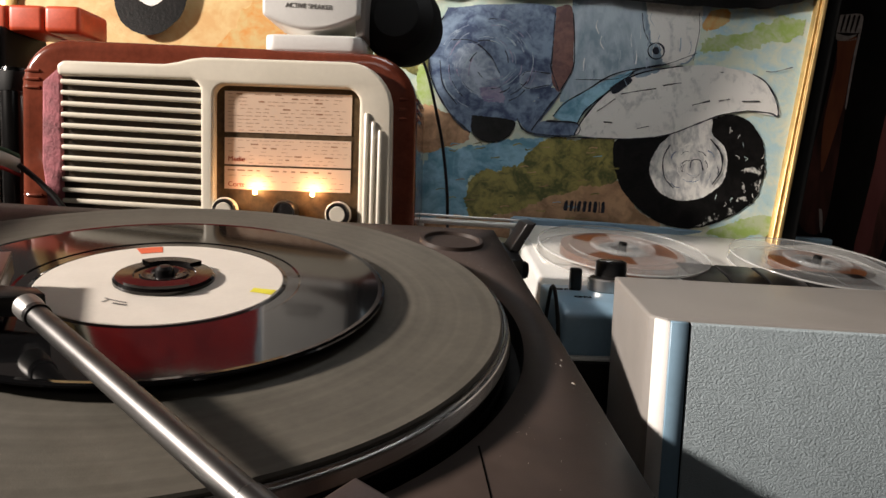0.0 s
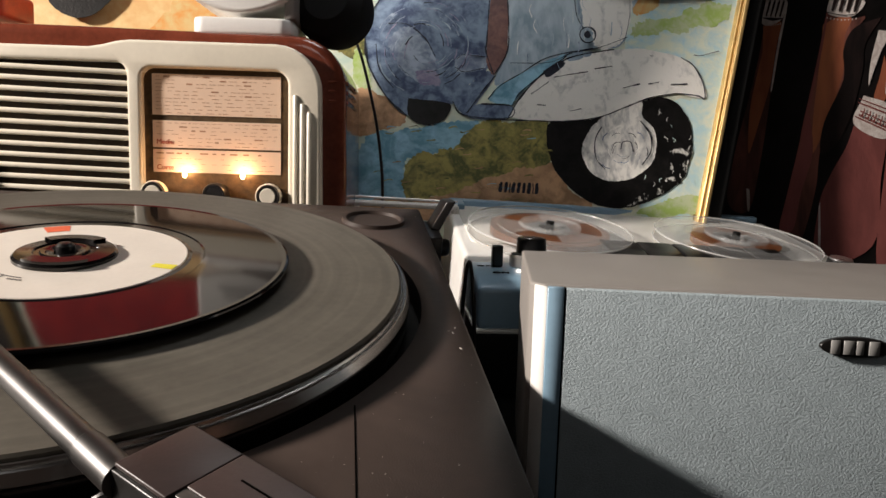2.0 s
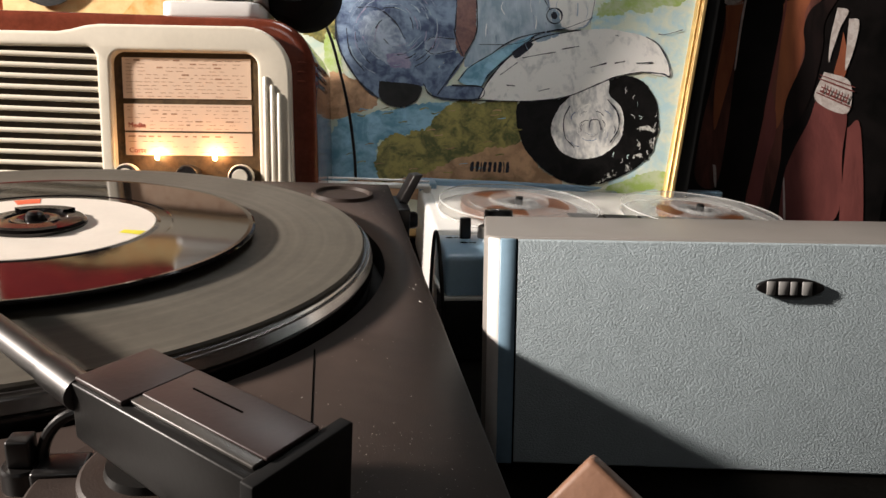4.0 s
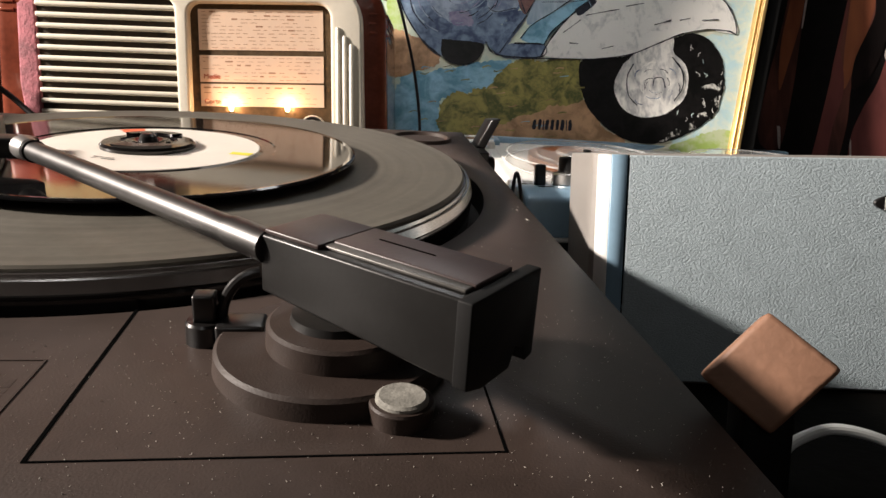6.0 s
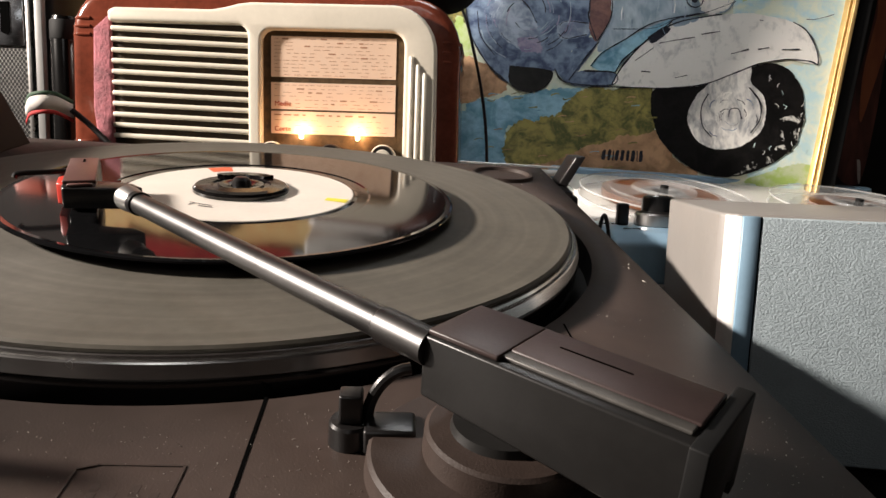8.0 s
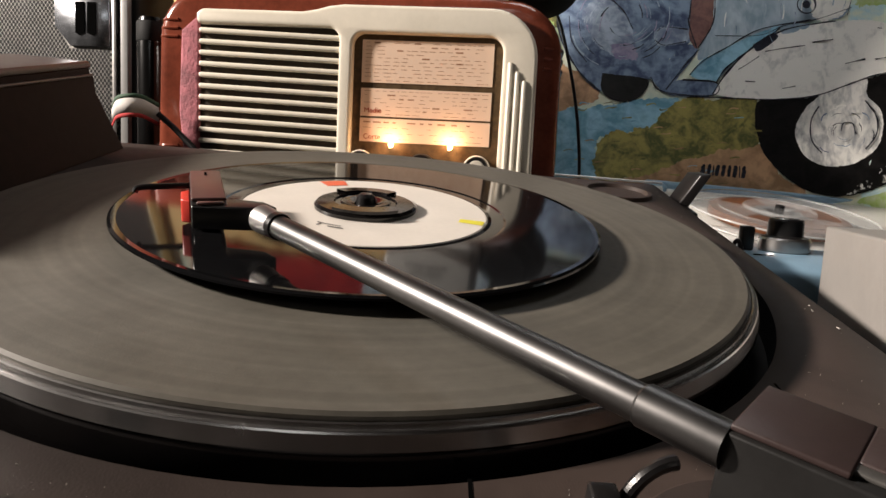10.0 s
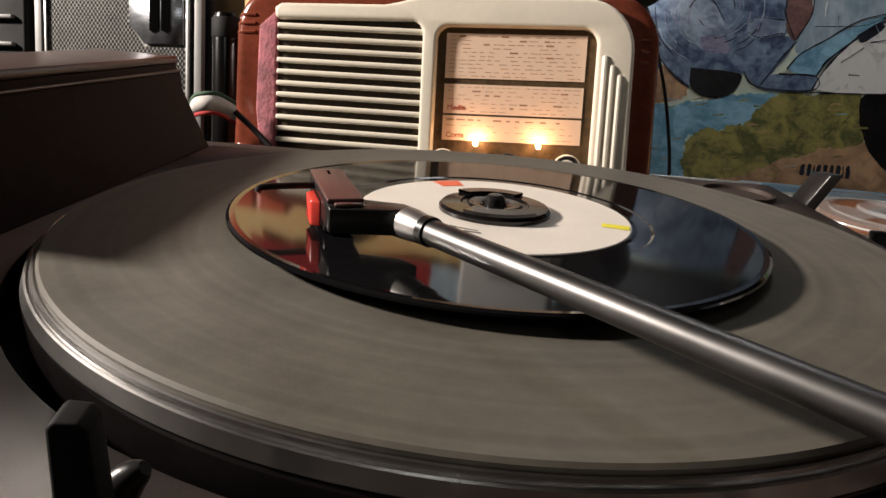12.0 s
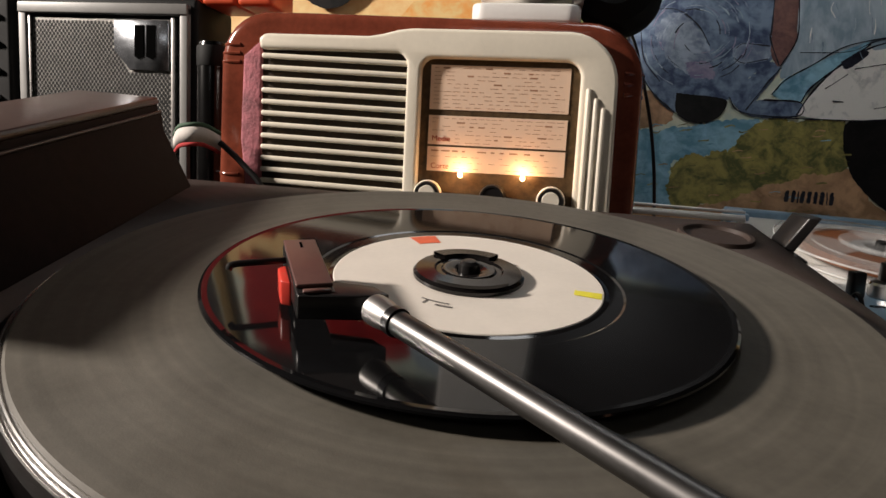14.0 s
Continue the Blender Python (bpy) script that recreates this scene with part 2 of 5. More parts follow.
tagged(part("floor", box(-1.7, 1.7, -1.7, 0.72, -1.0, -0.9), TABLE), "dark floor", "floor", kind="structure")

# ---- turntable: the deck slopes towards the front ----
DECK = pose(0, 0, 0, 10.928, 1.43, 7.243)
UP = DECK.to_3x3().transposed() @ Vector((0, 0, 1))
ZP = -0.0128


def to_table(p):
    """The point of the table straight below a point of the deck, both in the deck's frame."""
    p = Vector(p)
    return p - UP * (UP.dot(p) - TOP)


turntable = root("turntable", DECK, "dusty dark brown plastic record player with a grey rubber mat", "turntable")
X0, X1, Y0, Y1, HOLE = -0.215, 0.160, -0.232, 0.157, 0.1442


def plinth_mesh():
    bm = bmesh.new()
    corners = [math.atan2(y, x) for x, y in ((X1, Y1), (X0, Y1), (X0, Y0), (X1, Y0))]
    angles = sorted(set([2 * math.pi * i / 120 - math.pi for i in range(120)] + corners))
    inner, low, outer, rim, foot = [], [], [], [], []
    for a in angles:
        c, s = math.cos(a), math.sin(a)
        k = min((X1 if c > 0 else X0) / c if abs(c) > 1e-9 else 9, (Y1 if s > 0 else Y0) / s if abs(s) > 1e-9 else 9)
        inner.append(bm.verts.new((HOLE * c, HOLE * s, ZP)))
        low.append(bm.verts.new((HOLE * c, HOLE * s, ZP - 0.012)))
        outer.append(bm.verts.new(((k - 0.0015) * c, (k - 0.0015) * s, ZP)))
        rim.append(bm.verts.new((k * c, k * s, ZP - 0.0015)))
        foot.append(bm.verts.new(to_table((k * c, k * s, ZP))))
    n = len(angles)
    for i in range(n):
        j = (i + 1) % n
        for a, b in ((low, inner), (inner, outer), (outer, rim), (rim, foot)):
            bm.faces.new((a[i], a[j], b[j], b[i]))
    bm.faces.new(low)
    return flat(bm)


part("plinth", plinth_mesh(), PLINTH, turntable)
# seams of the arm plate and an embossed notice on the deck
for x0, x1, y0, y1 in ((0.0346, 0.0354, -0.1985, -0.139), (0.0347, 0.1150, -0.1988, -0.1983), (0.1145, 0.1150, -0.1985, -0.0925)):
    part("seam", box(x0, x1, y0, y1, ZP - 0.002, ZP + 0.00012), SEAM, turntable)
notice = merge(box(0.0088, 0.0245, -0.1646, -0.1641, ZP - 0.001, ZP + 0.0002), box(0.0243, 0.0248, -0.230, -0.1643, ZP - 0.001, ZP + 0.0002),
               box(0.0052, 0.0057, -0.230, -0.1665, ZP - 0.001, ZP + 0.0002), box(0.0053, 0.0090, -0.1655, -0.1650, ZP - 0.001, ZP + 0.0003, 0, 2, Matrix.Translation((0.0071, -0.1653, 0)) @ pose(0, 0, 0, 0, 0, 22) @ Matrix.Translation((-0.0071, 0.1653, 0))))
part("notice_border", notice, PLINTH, turntable, "embossed rounded border")
bars = []
rng = random.Random(4)
for col, x in enumerate((0.0100, 0.0135, 0.0170, 0.0208)):
    y = -0.170 - 0.002 * (col % 2)
    while y > -0.192:
        w = rng.uniform(0.0012, 0.0034)
        bars.append(box(x, x + 0.0016, y - w, y, ZP - 0.0005, ZP + 0.00004))
        y -= w + 0.0007
part("notice_lettering", merge(*bars), PLINTH, turntable, "embossed lettering too worn to read")
part("adapter_recess", lathe([(0.0, ZP + 0.0003), (0.0155, ZP + 0.0003), (0.0165, ZP + 0.0022), (0.0185, ZP + 0.0022), (0.0192, ZP)], 48, Matrix.Translation((0.128, 0.1215, 0))), PLINTH, turntable, "shallow round black tray")
ALONG = Matrix(((1, 0, 0, 0), (0, 0, 1, 0), (0, 1, 0, 0), (0, 0, 0, 1)))
side = part("side_housing", prism([(-0.1535, ZP), (-0.1668, 0.0172), (-0.1676, 0.0266), (-0.1692, 0.0272), (-0.1697, 0.0308), (-0.2125, 0.0318), (-0.2125, ZP)], -0.06, 0.140, 0.0007, 2, ALONG), HOUSING_SHADED, turntable, "raised dark brown housing along the deck, side wall in a shaded tone")
part("housing_top", prism([(-0.1692, 0.0309), (-0.1688, 0.0326), (-0.1698, 0.0343), (-0.2125, 0.0350), (-0.2125, 0.0318), (-0.1697, 0.0308)], -0.0605, 0.1405, 0.0005, 2, ALONG), HOUSING_LIT, side, "dusty glossy top plate in a lit tone")
part("housing_ridge", tube([(-0.1674, -0.058, 0.0272), (-0.1674, 0.138, 0.0272)], 0.0007, 8), HOUSING_LIT, side, "reddish brown ridge in a lit tone")

platter = part("platter", lathe([(0.130, -0.0052), (0.1354, -0.0052), (0.1357, -0.0049), (0.1361, -0.0051), (0.1365, -0.0064), (0.1371, -0.0064), (0.1374, -0.0060), (0.1377, -0.0064), (0.1381, -0.0078),
                                 (0.1387, -0.0096), (0.1385, -0.0102), (0.1370, -0.0106), (0.120, -0.0106)], 160, crease=12), DARK_METAL, turntable, "turned metal rim")
mat_part = part("rubber_mat", lathe([(0.0, -0.0046), (0.1080, -0.0046), (0.1210, -0.0042), (0.1341, -0.0035), (0.1349, -0.0042), (0.1346, -0.0062), (0.10, -0.0062)], 160, crease=5), RUBBER, turntable, "grey-brown rubber mat")
# black lining laid over the hole wall, painting in the shade of the gap
part("well_shade", lathe([(0.1441, ZP - 0.0002), (0.1441, ZP - 0.0116), (0.10, ZP - 0.0116)], 120), MATT_BLACK, turntable, "black lining round the platter, standing in for the gap's shade")
part("platter_skirt", lathe([(0.1384, -0.0102), (0.1388, -0.0112), (0.1382, -0.0215), (0.1370, -0.0235)], 140), GLOSS_BLACK, turntable, "black lower edge of the platter")
part("record_rest", lathe([(0.0, -0.0014), (0.052, -0.0014), (0.053, -0.0046)], 64), MATT_BLACK, turntable)
part("spindle", lathe([(0.0036, -0.002), (0.0036, 0.0034), (0.0033, 0.0048), (0.0022, 0.0058), (0.0, 0.0062)], 24), BLACK, turntable, "glossy black spindle")

# tonearm
arm_way = Vector((0.0869, -0.097, 0.002)).normalized()
a0, a1 = Vector((-0.0200, -0.0602, 0.0095)), Vector((0.0675, -0.1575, 0.0115))
tonearm = part("tonearm", tube([a0, a0.lerp(a1, 0.5), a1], 0.0033, 24), ARM_STEEL, turntable, "straight silver arm tube")
part("collar", tube([a1 - arm_way * 0.011, a1 - arm_way * 0.0105, a1 + arm_way * 0.0035], [0.0034, 0.0037, 0.0037], 24), ARM_STEEL, tonearm)
part("ring", tube([a0 + arm_way * 0.001, a0 + arm_way * 0.0035], 0.0039, 24), BLACK, tonearm, "black ring")
part("socket", tube([a0 - arm_way * 0.007, a0 - arm_way * 0.004, a0 + arm_way * 0.001], [0.0042, 0.0042, 0.0036], 20), SOCKET, tonearm, "bright metal socket")
hv = Vector((-0.0145, 0.0395, 0)).normalized()
HEAD = Matrix.Translation((-0.0405, -0.0530, 0)) @ Matrix.Rotation(math.atan2(hv.y, hv.x) - math.pi / 2, 4, "Z")
part("headshell", merge(box(-0.0052, 0.0052, 0.0, 0.041, 0.0045, 0.0118, 0.0006, 2, HEAD), prism([(-0.0052, 0.0), (0.0105, -0.0035), (0.0190, -0.0030), (0.0160, 0.0035), (0.0052, 0.0090)], 0.0045, 0.0116, 0.0006, 2, HEAD)), BLACK, tonearm, "black headshell")
part("top_cover", merge(box(-0.0050, 0.0050, 0.0035, 0.042, 0.0118, 0.0130, 0.0005, 2, HEAD), box(-0.0035, 0.0040, -0.0002, 0.0016, 0.0117, 0.0126, 0.0003, 1, HEAD)), HEAD_BROWN, tonearm, "dark brown top cover")
part("slot", box(-0.0004, 0.0004, 0.034, 0.039, 0.0128, 0.01312, 0, 1, HEAD), SEAM, tonearm)
part("cartridge", box(-0.0046, 0.0040, 0.012, 0.036, 0.0012, 0.0046, 0.0006, 2, HEAD), BLACK, tonearm)
part("stylus_guard", prism([(-0.0080, 0.016), (-0.0080, 0.026), (-0.0052, 0.029), (-0.0052, 0.014)], 0.0020, 0.0095, 0.0006, 2, HEAD), RED, tonearm, "red stylus guard")
lift = [HEAD @ Vector(q) for q in ((-0.004, 0.0300, 0.0105), (-0.0135, 0.0290, 0.0105), (-0.0205, 0.0285, 0.0102), (-0.0218, 0.0280, 0.0088))]
part("finger_lift", tube(smooth_line(lift, 5), 0.0010, 10), BLACK, tonearm, "thin black finger lift")

# arm block on its round base
bw = Vector((0.743, -0.669, 0)).normalized()
BLOCK = Matrix.Translation((0.0680, -0.1610, 0)) @ Matrix.Rotation(math.atan2(bw.y, bw.x), 4, "Z")
housing = part("arm_housing", prism([(0.0, 0.0), (0.0505, 0.0), (0.0505, -0.0165), (0.0, -0.0127)], 0.0, 0.0185, 0.0006, 2,
                                    BLOCK @ Matrix(((1, 0, 0, 0), (0, 0, 1, 0), (0, 1, 0, 0.0147), (0, 0, 0, 1)))), ARM_GREY, turntable, "dark grey metal arm housing")
part("top_plate", merge(box(0.0005, 0.0160, 0.0008, 0.0178, 0.0147, 0.0158, 0.0004, 2, BLOCK), box(0.0160, 0.0500, 0.0050, 0.0178, 0.0147, 0.0158, 0.0004, 2, BLOCK)), ARM_BROWN, housing, "brown plastic top plate")
part("raised_strip", box(0.0150, 0.0495, 0.0024, 0.0050, 0.0147, 0.0155, 0.0003, 2, BLOCK), STRIP, housing, "pale worn strip")
part("slit", box(0.022, 0.036, 0.0120, 0.0124, 0.0156, 0.01592, 0, 1, BLOCK), SEAM, housing)
part("rear_plate", prism([(-0.001, 0.0150), (0.0235, 0.0150), (0.0235, -0.0035), (0.0205, -0.0040), (0.0190, -0.0005), (0.0160, 0.0010), (0.0140, -0.0030), (0.0040, -0.0030), (-0.001, -0.0015)], 0, 0.0032, 0.0004, 2,
                         BLOCK @ Matrix(((0, 0, 1, 0.0500), (1, 0, 0, 0), (0, 1, 0, 0), (0, 0, 0, 1)))), MATT_BLACK, housing, "black rear plate with a notch")
base = part("arm_base", lathe([(0.0, ZP + 0.0045), (0.0238, ZP + 0.0045), (0.0246, ZP + 0.0038), (0.0250, ZP)], 72, Matrix.Translation((0.0830, -0.1640, 0))), PLINTH, turntable, "round stepped arm base")
part("pivot_disc", lathe([(0.0, ZP + 0.0096), (0.0150, ZP + 0.0096), (0.0158, ZP + 0.0090), (0.0160, ZP + 0.004)], 56, Matrix.Translation((0.0850, -0.1640, 0))), PLINTH, base)
part("pivot_ring", lathe([(0.0, ZP + 0.0112), (0.0095, ZP + 0.0112), (0.0100, ZP + 0.0094)], 40, Matrix.Translation((0.0840, -0.1640, 0))), ARM_GREY, base)
part("knob_stem", lathe([(0.0, ZP + 0.0040), (0.0060, ZP + 0.0040), (0.0063, ZP + 0.0035), (0.0060, ZP)], 32, Matrix.Translation((0.0968, -0.1872, 0))), PLINTH, base)
part("knob_cap", lathe([(0.0, ZP + 0.0049), (0.0044, ZP + 0.0050), (0.0050, ZP + 0.0046), (0.0051, ZP + 0.0038)], 32, Matrix.Translation((0.0968, -0.1873, 0))), material("cap_grey", (0.27, 0.26, 0.23), 0.7, vary=0.35, scale=250, bump=0.4, bump_scale=900), base, "worn grey knob cap")
post = part("lift_post", lathe([(0.0, ZP + 0.0052), (0.0040, ZP + 0.0052), (0.0044, ZP + 0.0046), (0.0045, ZP)], 32, Matrix.Translation((0.0548, -0.1550, 0))), BLACK, turntable, "small black post")
part("post_pin", box(0.0524, 0.0572, -0.1572, -0.1526, ZP + 0.005, ZP + 0.0115, 0.0006, 2), BLACK, post)
arc = [(0.0665 + 0.0085 * math.cos(a), -0.1520 + 0.008 * math.cos(a) * 0.2, ZP + 0.004 + 0.0115 * math.sin(a)) for a in [radians(x) for x in range(180, 80, -10)]]
part("lift_arc", merge(tube(arc, 0.0013, 10), box(0.0575, 0.0680, -0.1600, -0.1520, ZP, ZP + 0.0055, 0.0008, 2)), BLACK, turntable, "curved black lift arm")

# cueing lever at the front of the deck
cue = part("cue_lever", prism([(-0.0036, 0.0), (0.0020, 0.0), (0.0012, 0.0270), (0.0004, 0.0280), (-0.0024, 0.0284), (-0.0031, 0.0276)], -0.0025, 0.0025, 0.0008, 2, Matrix.Translation((-0.0495, -0.1600, ZP)) @ pose(0, 0, 0, 90, 0, 10)), MATT_BLACK, turntable, "upright black cueing lever")
part("cue_knob", merge(tube(smooth_line([(-0.0530, -0.1540, ZP), (-0.0520, -0.1530, -0.004), (-0.0500, -0.1525, 0.0002), (-0.0472, -0.1523, 0.0028)], 5), [0.0040, 0.0039, 0.0038, 0.0036, 0.0034, 0.0032, 0.0030, 0.0029, 0.0028, 0.0027, 0.0026, 0.0024, 0.0022, 0.0019, 0.0016, 0.0010], 14)), BLACK, turntable, "small black hooked knob")

# dust cover hinge at the rear corner
hinge = part("cover_hinge", box(0.1600, 0.1690, 0.105, 0.142, ZP - 0.03, ZP - 0.004, 0.001), BLACK, turntable, "black cover hinge")
paddle = bmesh.new()
for foot, tip in (((0.1440, 0.1445, -0.0030), (0.1562, 0.1375, 0.0200)), ((0.1498, 0.1430, -0.0030), (0.1620, 0.1360, 0.0205))):
    for end in (foot, tip):
        for back in ((0, 0, 0), (-0.0035, 0.0160, 0.0015)):
            paddle.verts.new(DECK.inverted() @ (Vector(end) + Vector(back)))
bmesh.ops.convex_hull(paddle, input=paddle.verts)
bmesh.ops.dissolve_limit(paddle, angle_limit=radians(8), verts=paddle.verts, edges=paddle.edges)
part("hinge_lever", soften(paddle, 0.0007), BLACK, hinge, "broad upright black lever")
part("hinge_knob", lathe([(0.0, 0.006), (0.0045, 0.006), (0.0055, 0.004), (0.0055, 0)], 24, Matrix.Translation((0.1690, 0.118, ZP - 0.014)) @ pose(0, 0, 0, 0, 90, 0)), BLACK, hinge)

# dust and crumbs lying on the deck
specks = bmesh.new()
rng = random.Random(11)


def crumb(x, y, s, z=ZP):
    m = Matrix.Translation((x, y, z + s * 0.3)) @ pose(0, 0, 0, rng.uniform(0, 90), rng.uniform(0, 90), rng.uniform(0, 360)) @ Matrix.Diagonal((s * rng.uniform(0.6, 2.2), s * 0.5, s * 0.5, 1))
    bmesh.ops.create_icosphere(specks, subdivisions=1, radius=0.5, matrix=m)


for i in range(2600):
    x, y = rng.uniform(-0.06, 0.158), rng.uniform(-0.225, -0.140)
    if i % 3 == 0:
        x, y = 0.083 + rng.gauss(0, 0.03), -0.165 + rng.gauss(0, 0.022)
    if math.hypot(x, y) > 0.15 and x < 0.158:
        crumb(x, y, rng.choice((0.00010, 0.00013, 0.00016, 0.00022, 0.00034)))
for i in range(160):
    x, y = rng.uniform(0.10, 0.158), rng.uniform(-0.14, 0.155)
    if math.hypot(x, y) > 0.15:
        crumb(x, y, rng.choice((0.0002, 0.0003, 0.0004)))
crumb(0.1540, -0.0532, 0.0011)
crumb(0.1530, -0.0395, 0.0009)
crumb(0.1545, -0.0345, 0.0008)
tagged(part("dust", specks, DUST), "pale dust and crumbs on the deck", "dust", kind="stuff").matrix_world = DECK

# ---- the single and its adapter ----
record = root("record", DECK, "glossy black seven-inch single with a white paper label", "record")
part("disc", lathe([(0.0, 0.0), (0.0462, 0.0), (0.0475, -0.0003), (0.0520, -0.0003), (0.0528, 0.0001), (0.0845, 0.0001), (0.0862, 0.0003), (0.0871, -0.0002), (0.0873, -0.0008), (0.0862, -0.0014), (0.05, -0.0014)], 160, crease=5), VINYL, record)
label_disc = part("paper_label", lathe([(0.0, 0.00025), (0.0455, 0.00025), (0.0458, 0.0)], 96), PAPER, record, "white paper label")


def sector(r0, r1, a0, a1, z):
    bm = bmesh.new()
    n = 10
    ring = [(bm.verts.new((r0 * math.cos(a), r0 * math.sin(a), z)), bm.verts.new((r1 * math.cos(a), r1 * math.sin(a), z))) for a in [radians(a0 + (a1 - a0) * i / n) for i in range(n + 1)]]
    for p, q in zip(ring, ring[1:]):
        bm.faces.new((p[0], q[0], q[1], p[1]))
    return bm


part("orange_mark", sector(0.036, 0.0445, 108, 122, 0.0004), ORANGE_INK, label_disc, "small orange print")
part("yellow_mark", sector(0.036, 0.0450, -16, -9, 0.0004), YELLOW_INK, label_disc, "small yellow print")
part("scribble", merge(sector(0.0265, 0.0272, -122, -102, 0.0004), sector(0.0285, 0.0296, -110, -99, 0.0004), sector(0.0268, 0.0300, -118, -116.5, 0.0004)), GREY_INK, label_disc, "smudged grey scribble")
adapter = root("adapter", DECK, "black plastic centre adapter on the record label", "adapter")
part("adapter_body", lathe([(0.0042, 0.0004), (0.0042, 0.0022), (0.0062, 0.0030), (0.0088, 0.0030), (0.0095, 0.0024), (0.0112, 0.0024), (0.0118, 0.0030), (0.0180, 0.0026), (0.0190, 0.0016), (0.0190, 0.0004)], 72), GLOSS_BLACK, adapter)
for s in (1, -1):
    part("wing", lathe([(0.0120, 0.0029), (0.0182, 0.0027), (0.0182, 0.0038), (0.0125, 0.0040), (0.0120, 0.0029)], 20, None, 55 if s > 0 else 235, 80), GLOSS_BLACK, adapter)

# ---- the table radio ----
STAND = pose(0, 0, 0, 90)
RADIO = Matrix.Translation((-0.0144, 0.2411, 0.0679))
radio = root("table_radio", RADIO, "old brown bakelite table radio with cream front and lit dial", "radio")
FOOT = TOP - 0.0679


def arc_pts(cx, cy, r, a0, a1, n=8):
    return [(cx + r * math.cos(radians(a0 + (a1 - a0) * i / n)), cy + r * math.sin(radians(a0 + (a1 - a0) * i / n))) for i in range(n + 1)]


shell = [(-0.203, FOOT)] + [(0.098, FOOT)] + arc_pts(0.058, 0.029, 0.038, 0, 90) + arc_pts(-0.164, 0.034, 0.036, 90, 180)
part("cabinet", prism(shell, -0.098, 0.0045, 0.0085, 5, STAND), BAKELITE, radio, "brown marbled bakelite cabinet")
for v0, x0 in ((0.034, -0.2000), (0.040, -0.1995), (0.046, -0.1980), (-0.046, -0.2012)):
    bend = [(x0 + 0.0085 - 0.0085 * math.sin(a), 0.0040 - 0.0085 * math.cos(a), v0) for a in [radians(15 * i) for i in range(7)]]
    part("ridge", tube([(-0.1840, -0.0044, v0)] + bend + [(x0, 0.06, v0)], 0.0013, 8), BAKELITE, radio)
for v0 in (0.030, 0.037, 0.044):
    part("ridge", tube([(0.0830, -0.0040, v0 - 0.010), (0.0895, -0.0026, v0 - 0.010), (0.0935, 0.0006, v0 - 0.010), (0.0955, 0.0050, v0 - 0.010), (0.0962, 0.06, v0 - 0.010)], 0.0019, 8), BAKELITE, radio)
bezel = ([(-0.166, 0.0425), (-0.167, 0.0500)] + [(-0.162, 0.0530), (-0.088, 0.0528), (-0.078, 0.0545), (-0.068, 0.0572), (-0.058, 0.0585)] + arc_pts(0.046, 0.0255, 0.033, 90, 0)
         + [(0.0808, -0.13), (0.0552, -0.13)] + arc_pts(0.0452, 0.0295, 0.0100, 0, 90) + arc_pts(-0.0425, 0.0310, 0.0085, 90, 180) + [(-0.0510, -0.13), (-0.0605, -0.13), (-0.0610, 0.036), (-0.0640, 0.0410), (-0.0680, 0.0425)])
part("bezel", prism(bezel, 0.0, 0.0125, 0.0026, 3, STAND), CREAM, radio, "cream moulded front frame")
for k, u in enumerate((0.0605, 0.0655, 0.0705)):
    part("pilaster_rib", tube([(u, -0.0128, -0.13), (u + 0.0002, -0.0128, 0.008 + 0.006 * (2 - k)), (u + 0.0002, -0.0120, 0.0100 + 0.006 * (2 - k))], 0.0017, 10), CREAM, radio)
slat = None
for i in range(17):
    v = 0.0382 - 0.0079 * i
    s = part("slat", merge(box(-0.1655, -0.0600, -0.0105, -0.0055, v - 0.0018, v + 0.0018, 0.0015, 3, Matrix.Translation((-0.1655, 0, v)) @ pose(0, 0, 0, 0, 1.5, 0) @ Matrix.Translation((0.1655, 0, -v)))), CREAM, radio) if slat is None else copy_thing(slat, Matrix.Translation((0, 0, -0.0079 * i)))
    slat = slat or s
part("grille_cloth", box(-0.168, -0.058, -0.0062, -0.004, -0.13, 0.044), GRILLE, radio, "dark woven grille cloth")
part("side_cloth", prism([(-0.1660, 0.0500), (-0.1800, 0.0380), (-0.1815, -0.02), (-0.1780, -0.050), (-0.1800, -0.11), (-0.1655, -0.11)], 0.004, 0.0085, 0.002, 2, STAND), CLOTH, radio, "frayed dusky pink cloth strip")
part("dial_panel", box(-0.0515, 0.0555, -0.0062, -0.004, -0.13, 0.042), BRONZE, radio, "speckled bronze dial panel")
SCALE = bpy.data.materials.new("dial_scale")
SCALE.use_nodes = True
sb = SCALE.node_tree.nodes["Principled BSDF"]
sb.inputs["Base Color"].default_value = (0.72, 0.54, 0.41, 1)
sb.inputs["Roughness"].default_value = 0.4
sb.inputs["Emission Color"].default_value = (1.0, 0.56, 0.31, 1)
sb.inputs["Emission Strength"].default_value = 0.10
inkrng = random.Random(3)
